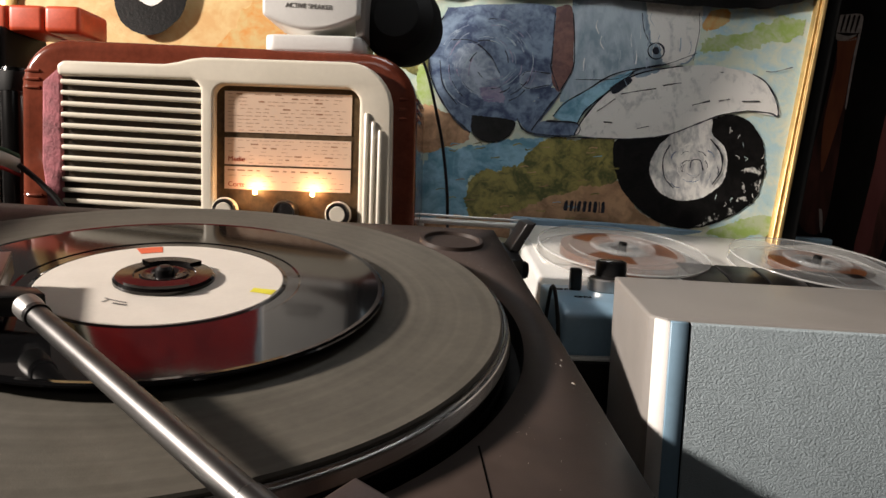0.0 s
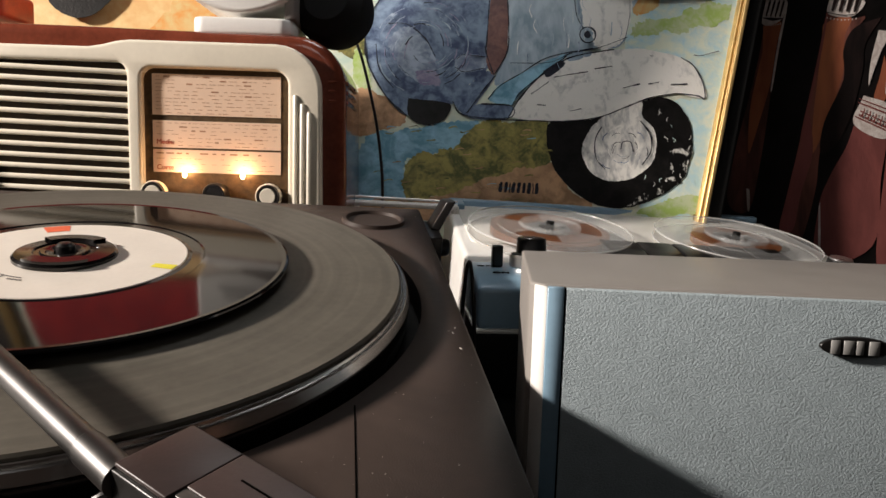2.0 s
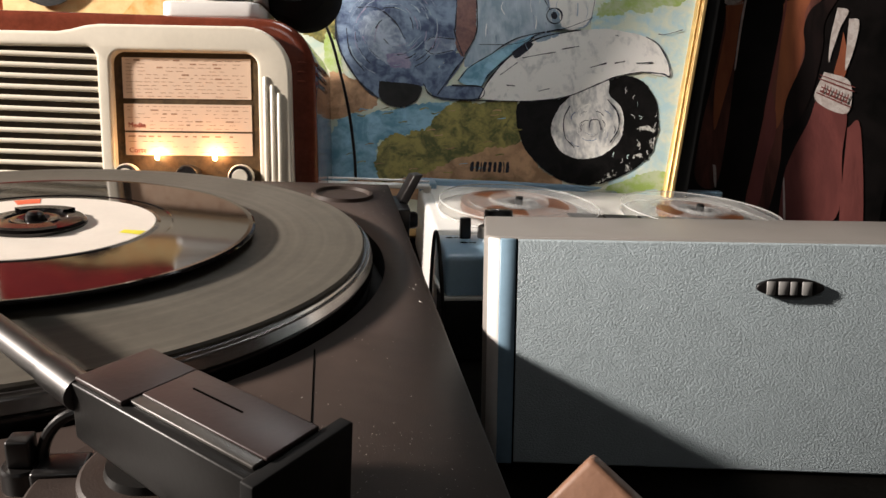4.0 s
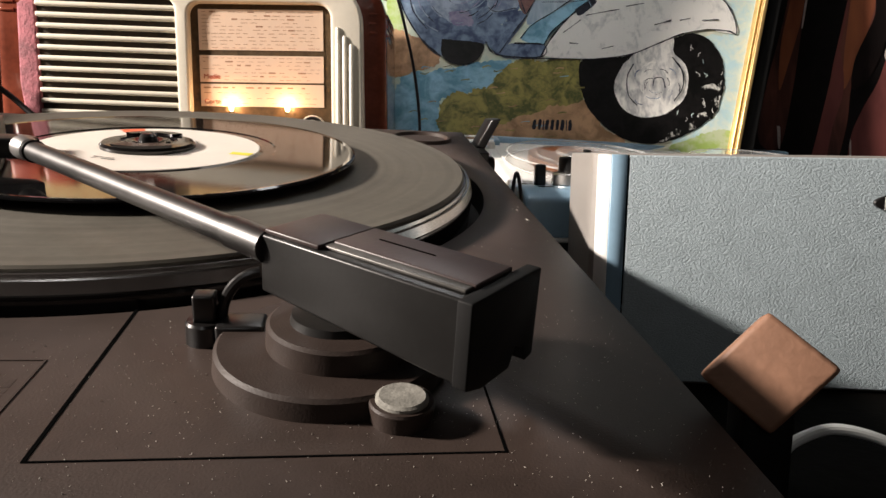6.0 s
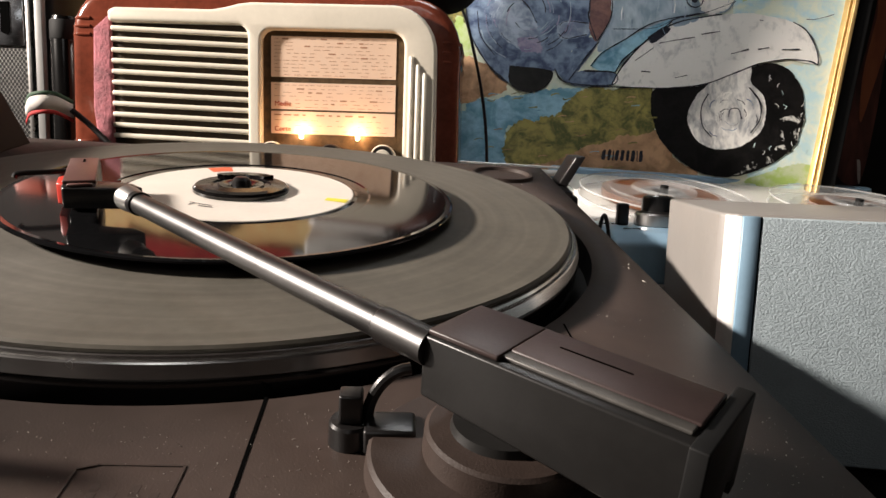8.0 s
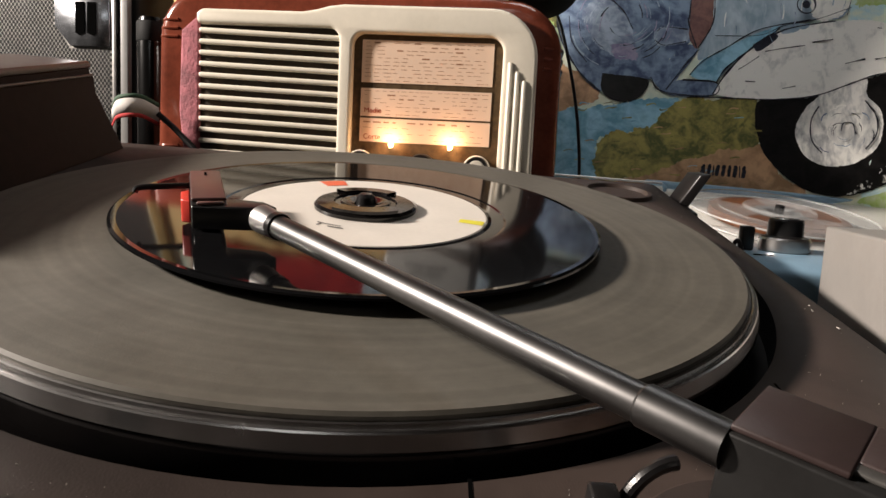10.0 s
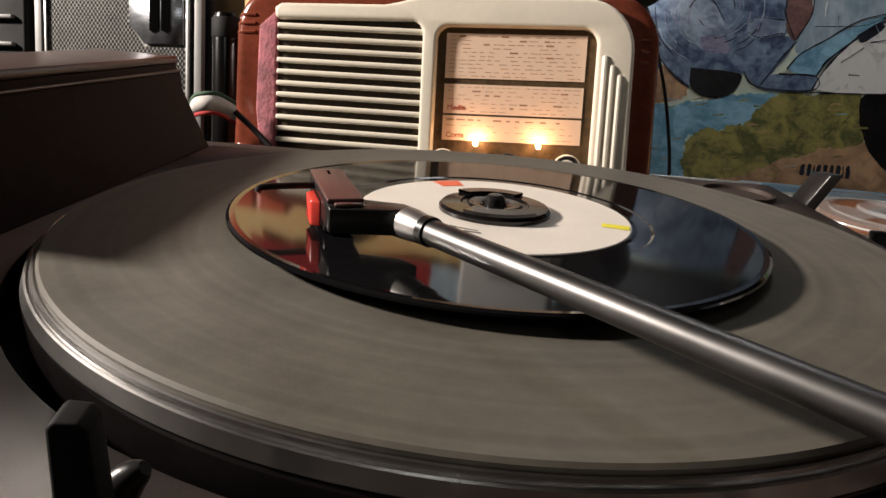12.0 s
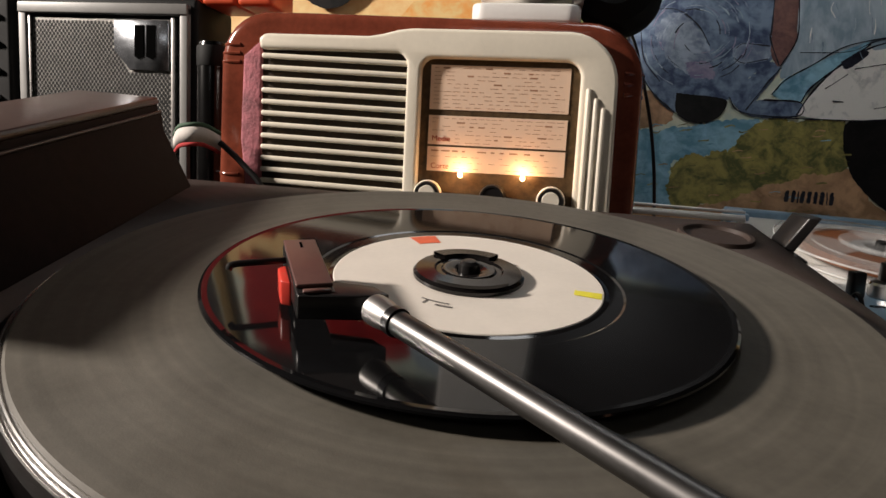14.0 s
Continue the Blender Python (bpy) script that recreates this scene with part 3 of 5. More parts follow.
for name, v0, v1, lines in (("scale_upper", 0.0061, 0.0357, 11), ("scale_medium_wave", -0.0176, 0.0021, 7), ("scale_short_wave", -0.0357, -0.0190, 4)):
    s = part(name, box(-0.0450, 0.0488, -0.0068, -0.0060, v0, v1), SCALE, radio, "back-lit orange scale band")
    ink = []
    for row in range(lines):
        v = v1 - (row + 0.7) * (v1 - v0) / (lines + 0.3)
        u = -0.0425 + (0.016 if name != "scale_upper" and row > lines * 0.45 else 0)
        while u < 0.044:
            w = inkrng.uniform(0.002, 0.006)
            thick = 0.0005 if (name == "scale_short_wave" and row == 0) or inkrng.random() < 0.08 else 0.00015
            if inkrng.random() < 0.8:
                ink.append(box(u, min(u + w, 0.0465), -0.00695, -0.0067, v - thick, v + thick))
            u += w + inkrng.uniform(0.0008, 0.0045)
    part("scale_print", merge(*ink), INK, s, "rows of tiny printed station names")
    if name != "scale_upper":
        lettering("wave_name", "Medie" if "medium" in name else "Corte", 0.0052, material("red_ink", (0.42, 0.06, 0.02), 0.6), s, Matrix.Translation((-0.0360, -0.00695, v0 + (0.004 if "medium" in name else 0.0035))) @ STAND)
for u in (-0.0210, 0.0215):
    part("bulb", lathe([(0.0, 0.0020), (0.0012, 0.0015), (0.0017, 0.0), (0.0012, -0.0015), (0.0, -0.0020)], 16, Matrix.Translation((u, -0.0100, -0.0375))), glow("bulb_glow", (1.0, 0.62, 0.28), 26.0), radio, "small glowing dial bulb")
    lamp = bpy.data.lights.new("bulb_light", "POINT")
    lamp.energy, lamp.color, lamp.shadow_soft_size = 0.03, (1.0, 0.52, 0.22), 0.002
    lo = new("bulb_light", lamp)
    lo.matrix_world = RADIO @ Matrix.Translation((u, -0.0135, -0.0355))
for u in (-0.0425, 0.0020, 0.0412):
    k = part("knob", lathe([(0.0, 0.0), (0.0088, 0.0), (0.0088, 0.009), (0.0080, 0.0105), (0.0068, 0.0105), (0.0064, 0.0098), (0.0, 0.0098)], 32, Matrix.Translation((u, -0.0060, -0.0515)) @ STAND), BLACK, radio, "ribbed tuning knob")
    if u != 0.0020:
        part("knob_face", lathe([(0.0, 0.0108), (0.0055, 0.0108), (0.0060, 0.0100)], 24, Matrix.Translation((u, -0.0060, -0.0515)) @ STAND), CREAM, k, "cream knob face")
        part("knurl", lathe([(0.0086, 0.003), (0.0096, 0.0045), (0.0096, 0.0075), (0.0086, 0.009)], 20, Matrix.Translation((u, -0.0060, -0.0515)) @ STAND), CREAM, k, "knurled cream rim")

# ---- the blue-grey loudspeaker box beside the deck ----
BOX = Matrix.Translation((0.1937, -0.0402, 0.0)) @ pose(0, 0, 0, 0, 0, -6)
speaker = root("speaker_box", BOX, "grey speaker box with embossed blue-grey front and pale trim", "speaker")
part("cabinet", prism([(-0.0122, 0.0070), (-0.0105, 0.0050), (-0.0070, 0.0010), (0.33, 0.0010), (0.33, 0.105), (-0.0118, 0.105)], TOP, 0.0, 0.0012, 2), GREY_PLASTIC, speaker, "warm grey cabinet")
part("corner_trim", prism([(-0.0108, 0.0044), (-0.0062, -0.0010), (-0.0058, 0.0008), (-0.0098, 0.0052)], TOP + 0.001, -0.0006, 0.0004, 1), CHAMFER, speaker, "pale chamfered corner trim")
part("blue_trim", box(-0.0062, -0.0004, -0.0014, 0.002, TOP + 0.001, -0.0006, 0.0003, 1), BLUE_PAINT, speaker, "pale blue metal trim")
part("trim_gap", box(-0.0004, 0.0002, -0.0006, 0.002, TOP + 0.001, -0.0008), SEAM, speaker)
LEATHER = material("embossed_front", (0.44, 0.52, 0.56), 0.33, vary=0.06, scale=120, bump=1.0, bump_scale=1500)
for node in list(LEATHER.node_tree.nodes):
    if node.bl_idname == "ShaderNodeBump":
        lt = LEATHER.node_tree
        node.inputs["Distance"].default_value = 0.00024
        where = node.inputs["Height"].links[0].from_node.inputs["Vector"].links[0].from_socket
        weave, pebble, fine, both = (lt.nodes.new("ShaderNode" + kind) for kind in ("Mapping", "TexVoronoi", "TexNoise", "Math"))
        weave.inputs["Scale"].default_value = (0.75, 1.0, 1.15)
        pebble.inputs["Scale"].default_value = 1600
        fine.inputs["Scale"].default_value, fine.inputs["Detail"].default_value = 3200, 6
        both.operation = "MULTIPLY_ADD"
        both.inputs[1].default_value = -0.8
        lt.links.new(where, weave.inputs["Vector"])
        lt.links.new(weave.outputs[0], pebble.inputs["Vector"])
        lt.links.new(weave.outputs[0], fine.inputs["Vector"])
        lt.links.new(pebble.outputs["Distance"], both.inputs[0])
        lt.links.new(fine.outputs["Fac"], both.inputs[2])
        lt.links.new(both.outputs[0], node.inputs["Height"])
part("front_panel", box(0.0002, 0.33, -0.0012, 0.002, TOP + 0.0015, -0.0008, 0.0006, 2), LEATHER, speaker, "blue-grey embossed front panel")
SILVER_PRINT = material("silver_print", (0.42, 0.42, 0.41), 0.45, metal=0.3)
badge = part("badge", prism([(0.0975 + 0.0118 * math.cos(a), -0.0165 + 0.0036 * math.sin(a)) for a in [2 * math.pi * i / 40 for i in range(40)]], 0.0010, 0.0030, 0.0005, 2, STAND), BLACK, speaker, "black oval badge")
for i, w in enumerate((0.0030, 0.0034, 0.0024, 0.0034)):
    x = 0.0890 + i * 0.0041
    part("badge_bar", box(x, x + w, -0.0034, -0.0028, -0.0190, -0.0142, 0.0001, 1), SILVER_PRINT, badge)

# ---- reel tape recorder behind the speaker ----
REC = Matrix.Translation((0.1718, 0.1762, -0.0123)) @ pose(0, 0, 0, 11.5, 2.1, 5)
recorder = root("tape_recorder", REC, "white reel tape recorder with clear reels and black keys", "tape recorder")
part("body", prism([(0.001, 0.0), (0.300, 0.0), (0.309, 0.010), (0.309, 0.128), (0.296, 0.160), (0.004, 0.154), (0.001, 0.148)], -0.066, -0.0095, 0.004, 3), WHITE_PLASTIC, recorder, "off-white case")
part("rim", merge(box(0.004, 0.298, 0.1545, 0.162, -0.030, -0.0040, 0.002, 2), box(0.001, 0.016, 0.136, 0.1545, -0.012, -0.0035, 0.0015, 2)), BLUE_PAINT, recorder, "pale blue rear edge")
part("deck_plate", prism(rounded(0.010, 0.300, 0.044, 0.150, 0.006), -0.0100, -0.0082, 0.0006, 1), material("recorder_cream", (0.72, 0.70, 0.65), 0.35, vary=0.06, scale=40), recorder, "raised cream reel deck")
part("key_block", box(0.098, 0.270, 0.002, 0.042, -0.0120, -0.0078, 0.001, 2), WHITE_PLASTIC, recorder)
for i in range(5):
    part("key", prism([(-0.010, -0.0095), (0.040, -0.0095), (0.042, -0.0022), (0.037, 0.0004), (0.014, -0.0002), (-0.006, -0.0042)], 0.1045 + i * 0.0282, 0.1312 + i * 0.0282, 0.0010, 2, Matrix(((0, 0, 1, 0), (1, 0, 0, 0), (0, 1, 0, 0), (0, 0, 0, 1)))), BLACK, recorder, "black piano key")
for i, (x, w) in enumerate(((0.135, 0.0010), (0.148, 0.0010), (0.158, 0.0050), (0.172, 0.0012), (0.176, 0.0012))):
    part("tick", box(x, x + w, 0.0435, 0.0465 if w < 0.002 else 0.0445, -0.0098, -0.00965), SEAM, recorder)
part("recorder_knob", lathe([(0.0, 0.0), (0.0078, 0.0), (0.0084, -0.0010)], 28, Matrix.Translation((0.2860, 0.0200, 0.0015))), ALU, recorder, "metal-topped control knob")
part("knob_skirt", lathe([(0.0084, -0.0010), (0.0090, -0.0020), (0.0094, -0.0120)], 28, Matrix.Translation((0.2860, 0.0200, 0.0015))), BLACK, recorder)
part("rear_foot", box(0.010, 0.290, 0.120, 0.150, -0.1015, -0.0655, 0.002), MATT_BLACK, recorder)
part("front_foot", box(0.010, 0.290, 0.004, 0.030, -0.0755, -0.0655, 0.002), MATT_BLACK, recorder)


def reel(parent_m, full):
    r = root("tape_reel", parent_m, "clear plastic tape reel with brown tape on the recorder", "tape reel", "reels on the recorder")
    for z in (0.0, 0.0075):
        bm = lathe([(0.009, z), (0.016, z), (0.016, z + 0.0010), (0.009, z + 0.0010), (0.009, z)], 48)
        rim = lathe([(0.040, z), (0.0628, z), (0.0635, z + 0.0006), (0.0628, z + 0.0012), (0.040, z + 0.0012), (0.040, z)], 72)
        spokes = [lathe([(0.0155, z), (0.0402, z), (0.0402, z + 0.0010), (0.0155, z + 0.0010), (0.0155, z)], 10, None, a, 62) for a in (10, 130, 250)]
        part("flange", merge(bm, rim, *spokes), CLEAR, r, "clear flange with three windows")
        part("flange_rim", lathe([(0.0628, z + 0.0001), (0.0636, z + 0.0001), (0.0638, z + 0.0006), (0.0636, z + 0.0012), (0.0628, z + 0.0013)], 72), RIM_CLEAR, r, "pale flange edge")
    part("tape", lathe([(0.018, 0.0012), (full, 0.0012), (full, 0.0070), (0.018, 0.0070)], 64), TAPE, r, "wound brown tape")
    part("hub", lathe([(0.004, 0.0112), (0.0235, 0.0112), (0.0245, 0.0100), (0.0240, 0.0088), (0.0110, 0.0088), (0.0110, 0.0)], 40), CLEAR, r, "clear hub")
    part("hub_pin", lathe([(0.0, 0.0128), (0.0030, 0.0128), (0.0035, 0.0)], 16), MATT_BLACK, r)
    return r


reel(REC @ Matrix.Translation((0.073, 0.064, -0.0079)) @ pose(0, 0, 0, 0, 0, 20), 0.046)
reel(REC @ Matrix.Translation((0.226, 0.064, -0.0078)) @ pose(0, 0, 0, 0, 0, -35), 0.034)

# ---- blue effects pedal ----
PEDAL = Matrix.Translation((0.1745, 0.102, TOP)) @ pose(0, 0, 0, 0, 0, 3)
pedal = root("effect_pedal", PEDAL, "small blue metal switch box with black knob and switch", "pedal")
part("case", prism([(0.0, 0.0375), (0.0, 0.0610), (0.010, 0.0655), (0.074, 0.0665), (0.076, 0.0375)], 0.0, 0.078, 0.003, 3, Matrix(((0, 0, 1, 0), (1, 0, 0, 0), (0, 1, 0, 0), (0, 0, 0, 1)))), BLUE_PAINT, pedal, "blue painted case")
part("base_rim", box(-0.001, 0.079, -0.002, 0.078, 0.0352, 0.0376, 0.0008), CHAMFER, pedal, "pale lower edge")
part("slide_switch", box(0.0150, 0.0220, 0.050, 0.058, 0.066, 0.0800, 0.0015, 2), BLACK, pedal)
k = part("control_knob", lathe([(0.0, 0.0195), (0.0088, 0.0195), (0.0095, 0.0185), (0.0098, 0.010), (0.0130, 0.009), (0.0135, 0.001), (0.0135, 0.0)], 24, Matrix.Translation((0.041, 0.056, 0.0655))), BLACK, pedal, "stepped black knob")
part("knob_ring", lathe([(0.0132, 0.0006), (0.0140, 0.0012), (0.0140, 0.0075), (0.0130, 0.0088)], 28, Matrix.Translation((0.041, 0.056, 0.0655))), ALU, k, "chrome ring")
part("knob_top", lathe([(0.0, 0.0200), (0.0070, 0.0200), (0.0075, 0.0194)], 24, Matrix.Translation((0.041, 0.056, 0.0655))), DARK_METAL, k)
lettering("switch_word", "OFF", 0.0066, SEAM, pedal, Matrix.Translation((0.0105, 0.0480, 0.0672)) @ pose(0, 0, 0, 0, 0, -4))
lettering("switch_word", "ON", 0.0066, SEAM, pedal, Matrix.Translation((0.0165, 0.0240, 0.0667)) @ pose(0, 0, 0, 0, 0, -4))
# black block added in the dark below the pedal, to carry it
tagged(part("pedal_support", box(0.1725, 0.2540, 0.1000, 0.1820, TOP, TOP + 0.0351, 0.001), MATT_BLACK), "plain black block added under the blue pedal as its support", "box")

# ---- the painting of a motor scooter ----
CANVAS = pose(0, 0.342, 0, 77.6)
painting = root("painting", CANVAS, "gold-framed oil painting of a blue motor scooter, leaning behind the radio", "painting")


def paint(name, light, dark, scale=30.0, stretch=(1, 1, 1), low=0.36, high=0.64):
    """Brushed oil paint: two tones worked into each other."""
    m = bpy.data.materials.new(name)
    m.use_nodes = True
    nt = m.node_tree
    b = nt.nodes["Principled BSDF"]
    b.inputs["Roughness"].default_value = 0.38
    b.inputs["Specular IOR Level"].default_value = 0.3
    tc, mp = nt.nodes.new("ShaderNodeTexCoord"), nt.nodes.new("ShaderNodeMapping")
    mp.inputs["Scale"].default_value = stretch
    n1, n2 = nt.nodes.new("ShaderNodeTexNoise"), nt.nodes.new("ShaderNodeTexNoise")
    n1.inputs["Scale"].default_value, n1.inputs["Detail"].default_value, n1.inputs["Distortion"].default_value = scale, 8, 1.2
    n2.inputs["Scale"].default_value, n2.inputs["Detail"].default_value = 420, 4
    ramp = nt.nodes.new("ShaderNodeValToRGB")
    ramp.color_ramp.elements[0].position, ramp.color_ramp.elements[1].position = low, high
    ramp.color_ramp.elements[0].color, ramp.color_ramp.elements[1].color = (*dark, 1), (*light, 1)
    bump = nt.nodes.new("ShaderNodeBump")
    bump.inputs["Strength"].default_value, bump.inputs["Distance"].default_value = 0.35, 0.0006
    nt.links.new(tc.outputs["Object"], mp.inputs["Vector"])
    nt.links.new(mp.outputs[0], n1.inputs["Vector"])
    nt.links.new(mp.outputs[0], n2.inputs["Vector"])
    n3 = nt.nodes.new("ShaderNodeTexNoise")
    n3.inputs["Scale"].default_value, n3.inputs["Detail"].default_value, n3.inputs["Distortion"].default_value = scale * 4.5, 7, 0.6
    worked = nt.nodes.new("ShaderNodeMath")
    worked.operation = "MULTIPLY_ADD"
    worked.inputs[1].default_value = 0.45
    eased = nt.nodes.new("ShaderNodeMath")
    eased.operation = "SUBTRACT"
    eased.inputs[1].default_value = 0.225
    nt.links.new(mp.outputs[0], n3.inputs["Vector"])
    nt.links.new(n3.outputs["Fac"], worked.inputs[0])
    nt.links.new(n1.outputs["Fac"], worked.inputs[2])
    nt.links.new(worked.outputs[0], eased.inputs[0])
    nt.links.new(eased.outputs[0], ramp.inputs[0])
    nt.links.new(ramp.outputs[0], b.inputs["Base Color"])
    nt.links.new(n2.outputs["Fac"], bump.inputs["Height"])
    nt.links.new(bump.outputs[0], b.inputs["Normal"])
    return m


layer = [0.0004]


def patch(name, outline, mat, rough_edge=0.0, steps=6):
    """A flat area of paint with a soft curved outline, each laid a hair above the last."""
    loop = smooth_line([(*q, 0) for q in outline + outline[:1]], steps * 3)[:-1]
    bm = bmesh.new()
    vs = []
    for q in loop:
        j = noise.noise_vector(Vector((q.x * 60, q.y * 60, len(name)))) * rough_edge
        j += noise.noise_vector(Vector((q.x * 420, q.y * 420, len(name)))) * (rough_edge * 0.35 + 0.0003)
        vs.append(bm.verts.new((q.x + j.x, q.y + j.y, layer[0])))
    f = bm.faces.new(vs)
    bmesh.ops.triangulate(bm, faces=[f])
    layer[0] += 0.00003
    return part(name, bm, mat, painting)


def ring_pts(cx, cy, rx, ry, n=14, a0=0):
    return [(cx + rx * math.cos(radians(a0 + 360 * i / n)), cy + ry * math.sin(radians(a0 + 360 * i / n))) for i in range(n)]


def stroke(name, pts, width, mat):
    """A drawn line of paint."""
    line = smooth_line([(*q, 0) for q in pts], 6)
    bm = bmesh.new()
    rows = []
    for i, q in enumerate(line):
        way = (line[min(i + 1, len(line) - 1)] - line[max(i - 1, 0)]).normalized()
        s = Vector((-way.y, way.x, 0)) * width * (0.35 + 0.65 * abs(noise.noise(q * 90)) * 1.6)
        rows.append((bm.verts.new((q + s) + Vector((0, 0, layer[0]))), bm.verts.new((q - s) + Vector((0, 0, layer[0])))))
    for a, b in zip(rows, rows[1:]):
        bm.faces.new((a[0], b[0], b[1], a[1]))
    layer[0] += 0.00003
    return part(name, bm, mat, painting)


P_BASE = paint("paint_pale_ground", (0.80, 0.80, 0.64), (0.52, 0.66, 0.58), 18)
P_SKY = paint("paint_sky_blue", (0.34, 0.60, 0.74), (0.15, 0.34, 0.48), 40)
P_GRASS = paint("paint_olive", (0.40, 0.34, 0.11), (0.12, 0.13, 0.05), 60)
P_EARTH = paint("paint_earth", (0.62, 0.38, 0.22), (0.33, 0.20, 0.11), 40)
P_BODY = paint("paint_scooter_blue", (0.25, 0.34, 0.47), (0.06, 0.088, 0.165), 38)
P_GLINT = paint("paint_body_light", (0.44, 0.52, 0.62), (0.18, 0.23, 0.34), 45)
P_VIOLET = paint("paint_violet", (0.40, 0.36, 0.48), (0.22, 0.20, 0.33), 60)
P_SHIELD = paint("paint_shield_grey", (0.53, 0.62, 0.68), (0.28, 0.38, 0.47), 35, (1, 0.4, 1))
P_WHITE = paint("paint_white", (0.92, 0.90, 0.85), (0.62, 0.62, 0.60), 60, (1, 0.7, 1), 0.26, 0.48)
P_TYRE = paint("paint_tyre", (0.012, 0.011, 0.011), (0.005, 0.005, 0.005), 60)
P_HUB = paint("paint_hub", (0.90, 0.88, 0.83), (0.36, 0.37, 0.38), 70, (1, 0.5, 1), 0.30, 0.60)
P_WORN = paint("paint_worn_tyre", (0.62, 0.62, 0.58), (0.006, 0.006, 0.006), 75, (1, 0.7, 1), 0.54, 0.60)
P_STRAP = paint("paint_brown_strap", (0.27, 0.14, 0.12), (0.16, 0.085, 0.08), 60)
P_LINE = paint("paint_outline", (0.03, 0.035, 0.05), (0.012, 0.012, 0.02), 80)
P_GREEN = paint("paint_light_green", (0.42, 0.58, 0.16), (0.58, 0.66, 0.42), 50)
P_ORANGE = paint("paint_orange", (0.72, 0.34, 0.10), (0.70, 0.52, 0.24), 40)
P_YELLOW = paint("paint_yellow", (0.78, 0.60, 0.30), (0.72, 0.45, 0.20), 30)
P_CYAN = paint("paint_cyan", (0.54, 0.76, 0.80), (0.80, 0.86, 0.72), 34)

part("canvas", prism([(-0.33, -0.03), (0.383, -0.03), (0.480, 0.43), (-0.33, 0.43)], -0.012, 0.0), P_BASE, painting, "stretched canvas")
patch("right_wash", [(0.3248, 0.1587), (0.3314, 0.2112), (0.4411, 0.2148), (0.3926, 0.0086), (0.34, 0.0074), (0.3767, 0.0414), (0.3906, 0.0752), (0.3745, 0.1087), (0.4015, 0.1197), (0.3887, 0.1502)], P_CYAN, 0.006)
patch("sky_low", [(0.06, 0.000), (0.10, 0.004), (0.125, 0.012), (0.12, 0.04), (0.09, 0.05), (0.06, 0.05)], P_SKY, 0.004)
patch("dark_top_left", [(0.03, 0.16), (0.075, 0.15), (0.082, 0.19), (0.075, 0.24), (0.02, 0.24)], P_GRASS, 0.008)
patch("sky_patch", [(0.0773, 0.0603), (0.0882, 0.0739), (0.127, 0.0799), (0.1531, 0.0816), (0.189, 0.0883), (0.1858, 0.0782), (0.1729, 0.0688), (0.16, 0.0592), (0.1374, 0.0552), (0.1213, 0.0482), (0.1184, 0.035), (0.0963, 0.0197), (0.0784, 0.0274)], P_SKY, 0.006)
patch("green_edge", [(0.0743, 0.1511), (0.0845, 0.1411), (0.0916, 0.121), (0.0805, 0.1122), (0.0737, 0.1205)], P_GREEN, 0.006)
patch("brown_wash", [(0.0756, 0.1131), (0.0935, 0.1136), (0.1102, 0.1013), (0.1219, 0.0882), (0.1043, 0.077), (0.0769, 0.0719)], P_EARTH, 0.005)
patch("earth_patch", [(0.0773, 0.011), (0.1254, 0.0138), (0.1608, 0.0189), (0.193, 0.0335), (0.2287, 0.0443), (0.2555, 0.0533), (0.2746, 0.0272), (0.2974, 0.0113), (0.2941, -0.0003), (0.1774, -0.0046), (0.0778, -0.0052)], P_EARTH, 0.005)
patch("grass_patch", [(0.1212, 0.0284), (0.1246, 0.0466), (0.139, 0.0553), (0.1617, 0.0585), (0.1762, 0.0696), (0.189, 0.0866), (0.2218, 0.0882), (0.2541, 0.0877), (0.2549, 0.0549), (0.2287, 0.0436), (0.193, 0.0328), (0.1705, 0.0191), (0.1447, 0.0159), (0.1255, 0.0105)], P_GRASS, 0.006)
patch("green_patch", [(0.3334, 0.1763), (0.342, 0.1898), (0.3726, 0.1967), (0.4067, 0.2066), (0.4273, 0.2108), (0.4252, 0.1949), (0.3928, 0.1879), (0.3672, 0.1801), (0.3452, 0.1749)], P_GREEN, 0.008)
patch("green_low", [(0.3367, 0.0079), (0.3598, 0.0161), (0.383, 0.0232), (0.3955, 0.0219), (0.3909, 0.0053), (0.3399, 0.0034)], P_GREEN, 0.004)
patch("orange_patch", [(0.3314, 0.2147), (0.3576, 0.2156), (0.3516, 0.2006), (0.3346, 0.1966)], P_ORANGE, 0.005)
patch("warm_patch", [(-0.30, 0.14), (-0.10, 0.14), (-0.02, 0.15), (0.0, 0.24), (-0.10, 0.30), (-0.30, 0.30)], P_YELLOW, 0.010)
patch("orange_wash", [(-0.13, 0.14), (-0.05, 0.14), (-0.04, 0.20), (-0.08, 0.22)], P_ORANGE, 0.010)
patch("front_shield", [(0.2139, 0.2284), (0.3357, 0.2325), (0.3312, 0.1937), (0.3232, 0.1656), (0.2963, 0.1606), (0.2712, 0.1536), (0.2281, 0.1345), (0.205, 0.1226), (0.2097, 0.1483), (0.2153, 0.1553)], P_SHIELD, 0.001)
patch("shield_light", [(0.282, 0.2236), (0.3329, 0.2253), (0.3312, 0.1937), (0.3232, 0.1663), (0.298, 0.162), (0.2954, 0.1768), (0.2874, 0.1881)], P_WHITE, 0.004)
patch("rail_wedge", [(0.1979, 0.1088), (0.2083, 0.1227), (0.2281, 0.1345), (0.2546, 0.149), (0.2712, 0.1543), (0.2546, 0.1342), (0.2331, 0.12), (0.2191, 0.1036), (0.2085, 0.104)], P_SKY, 0.0008)
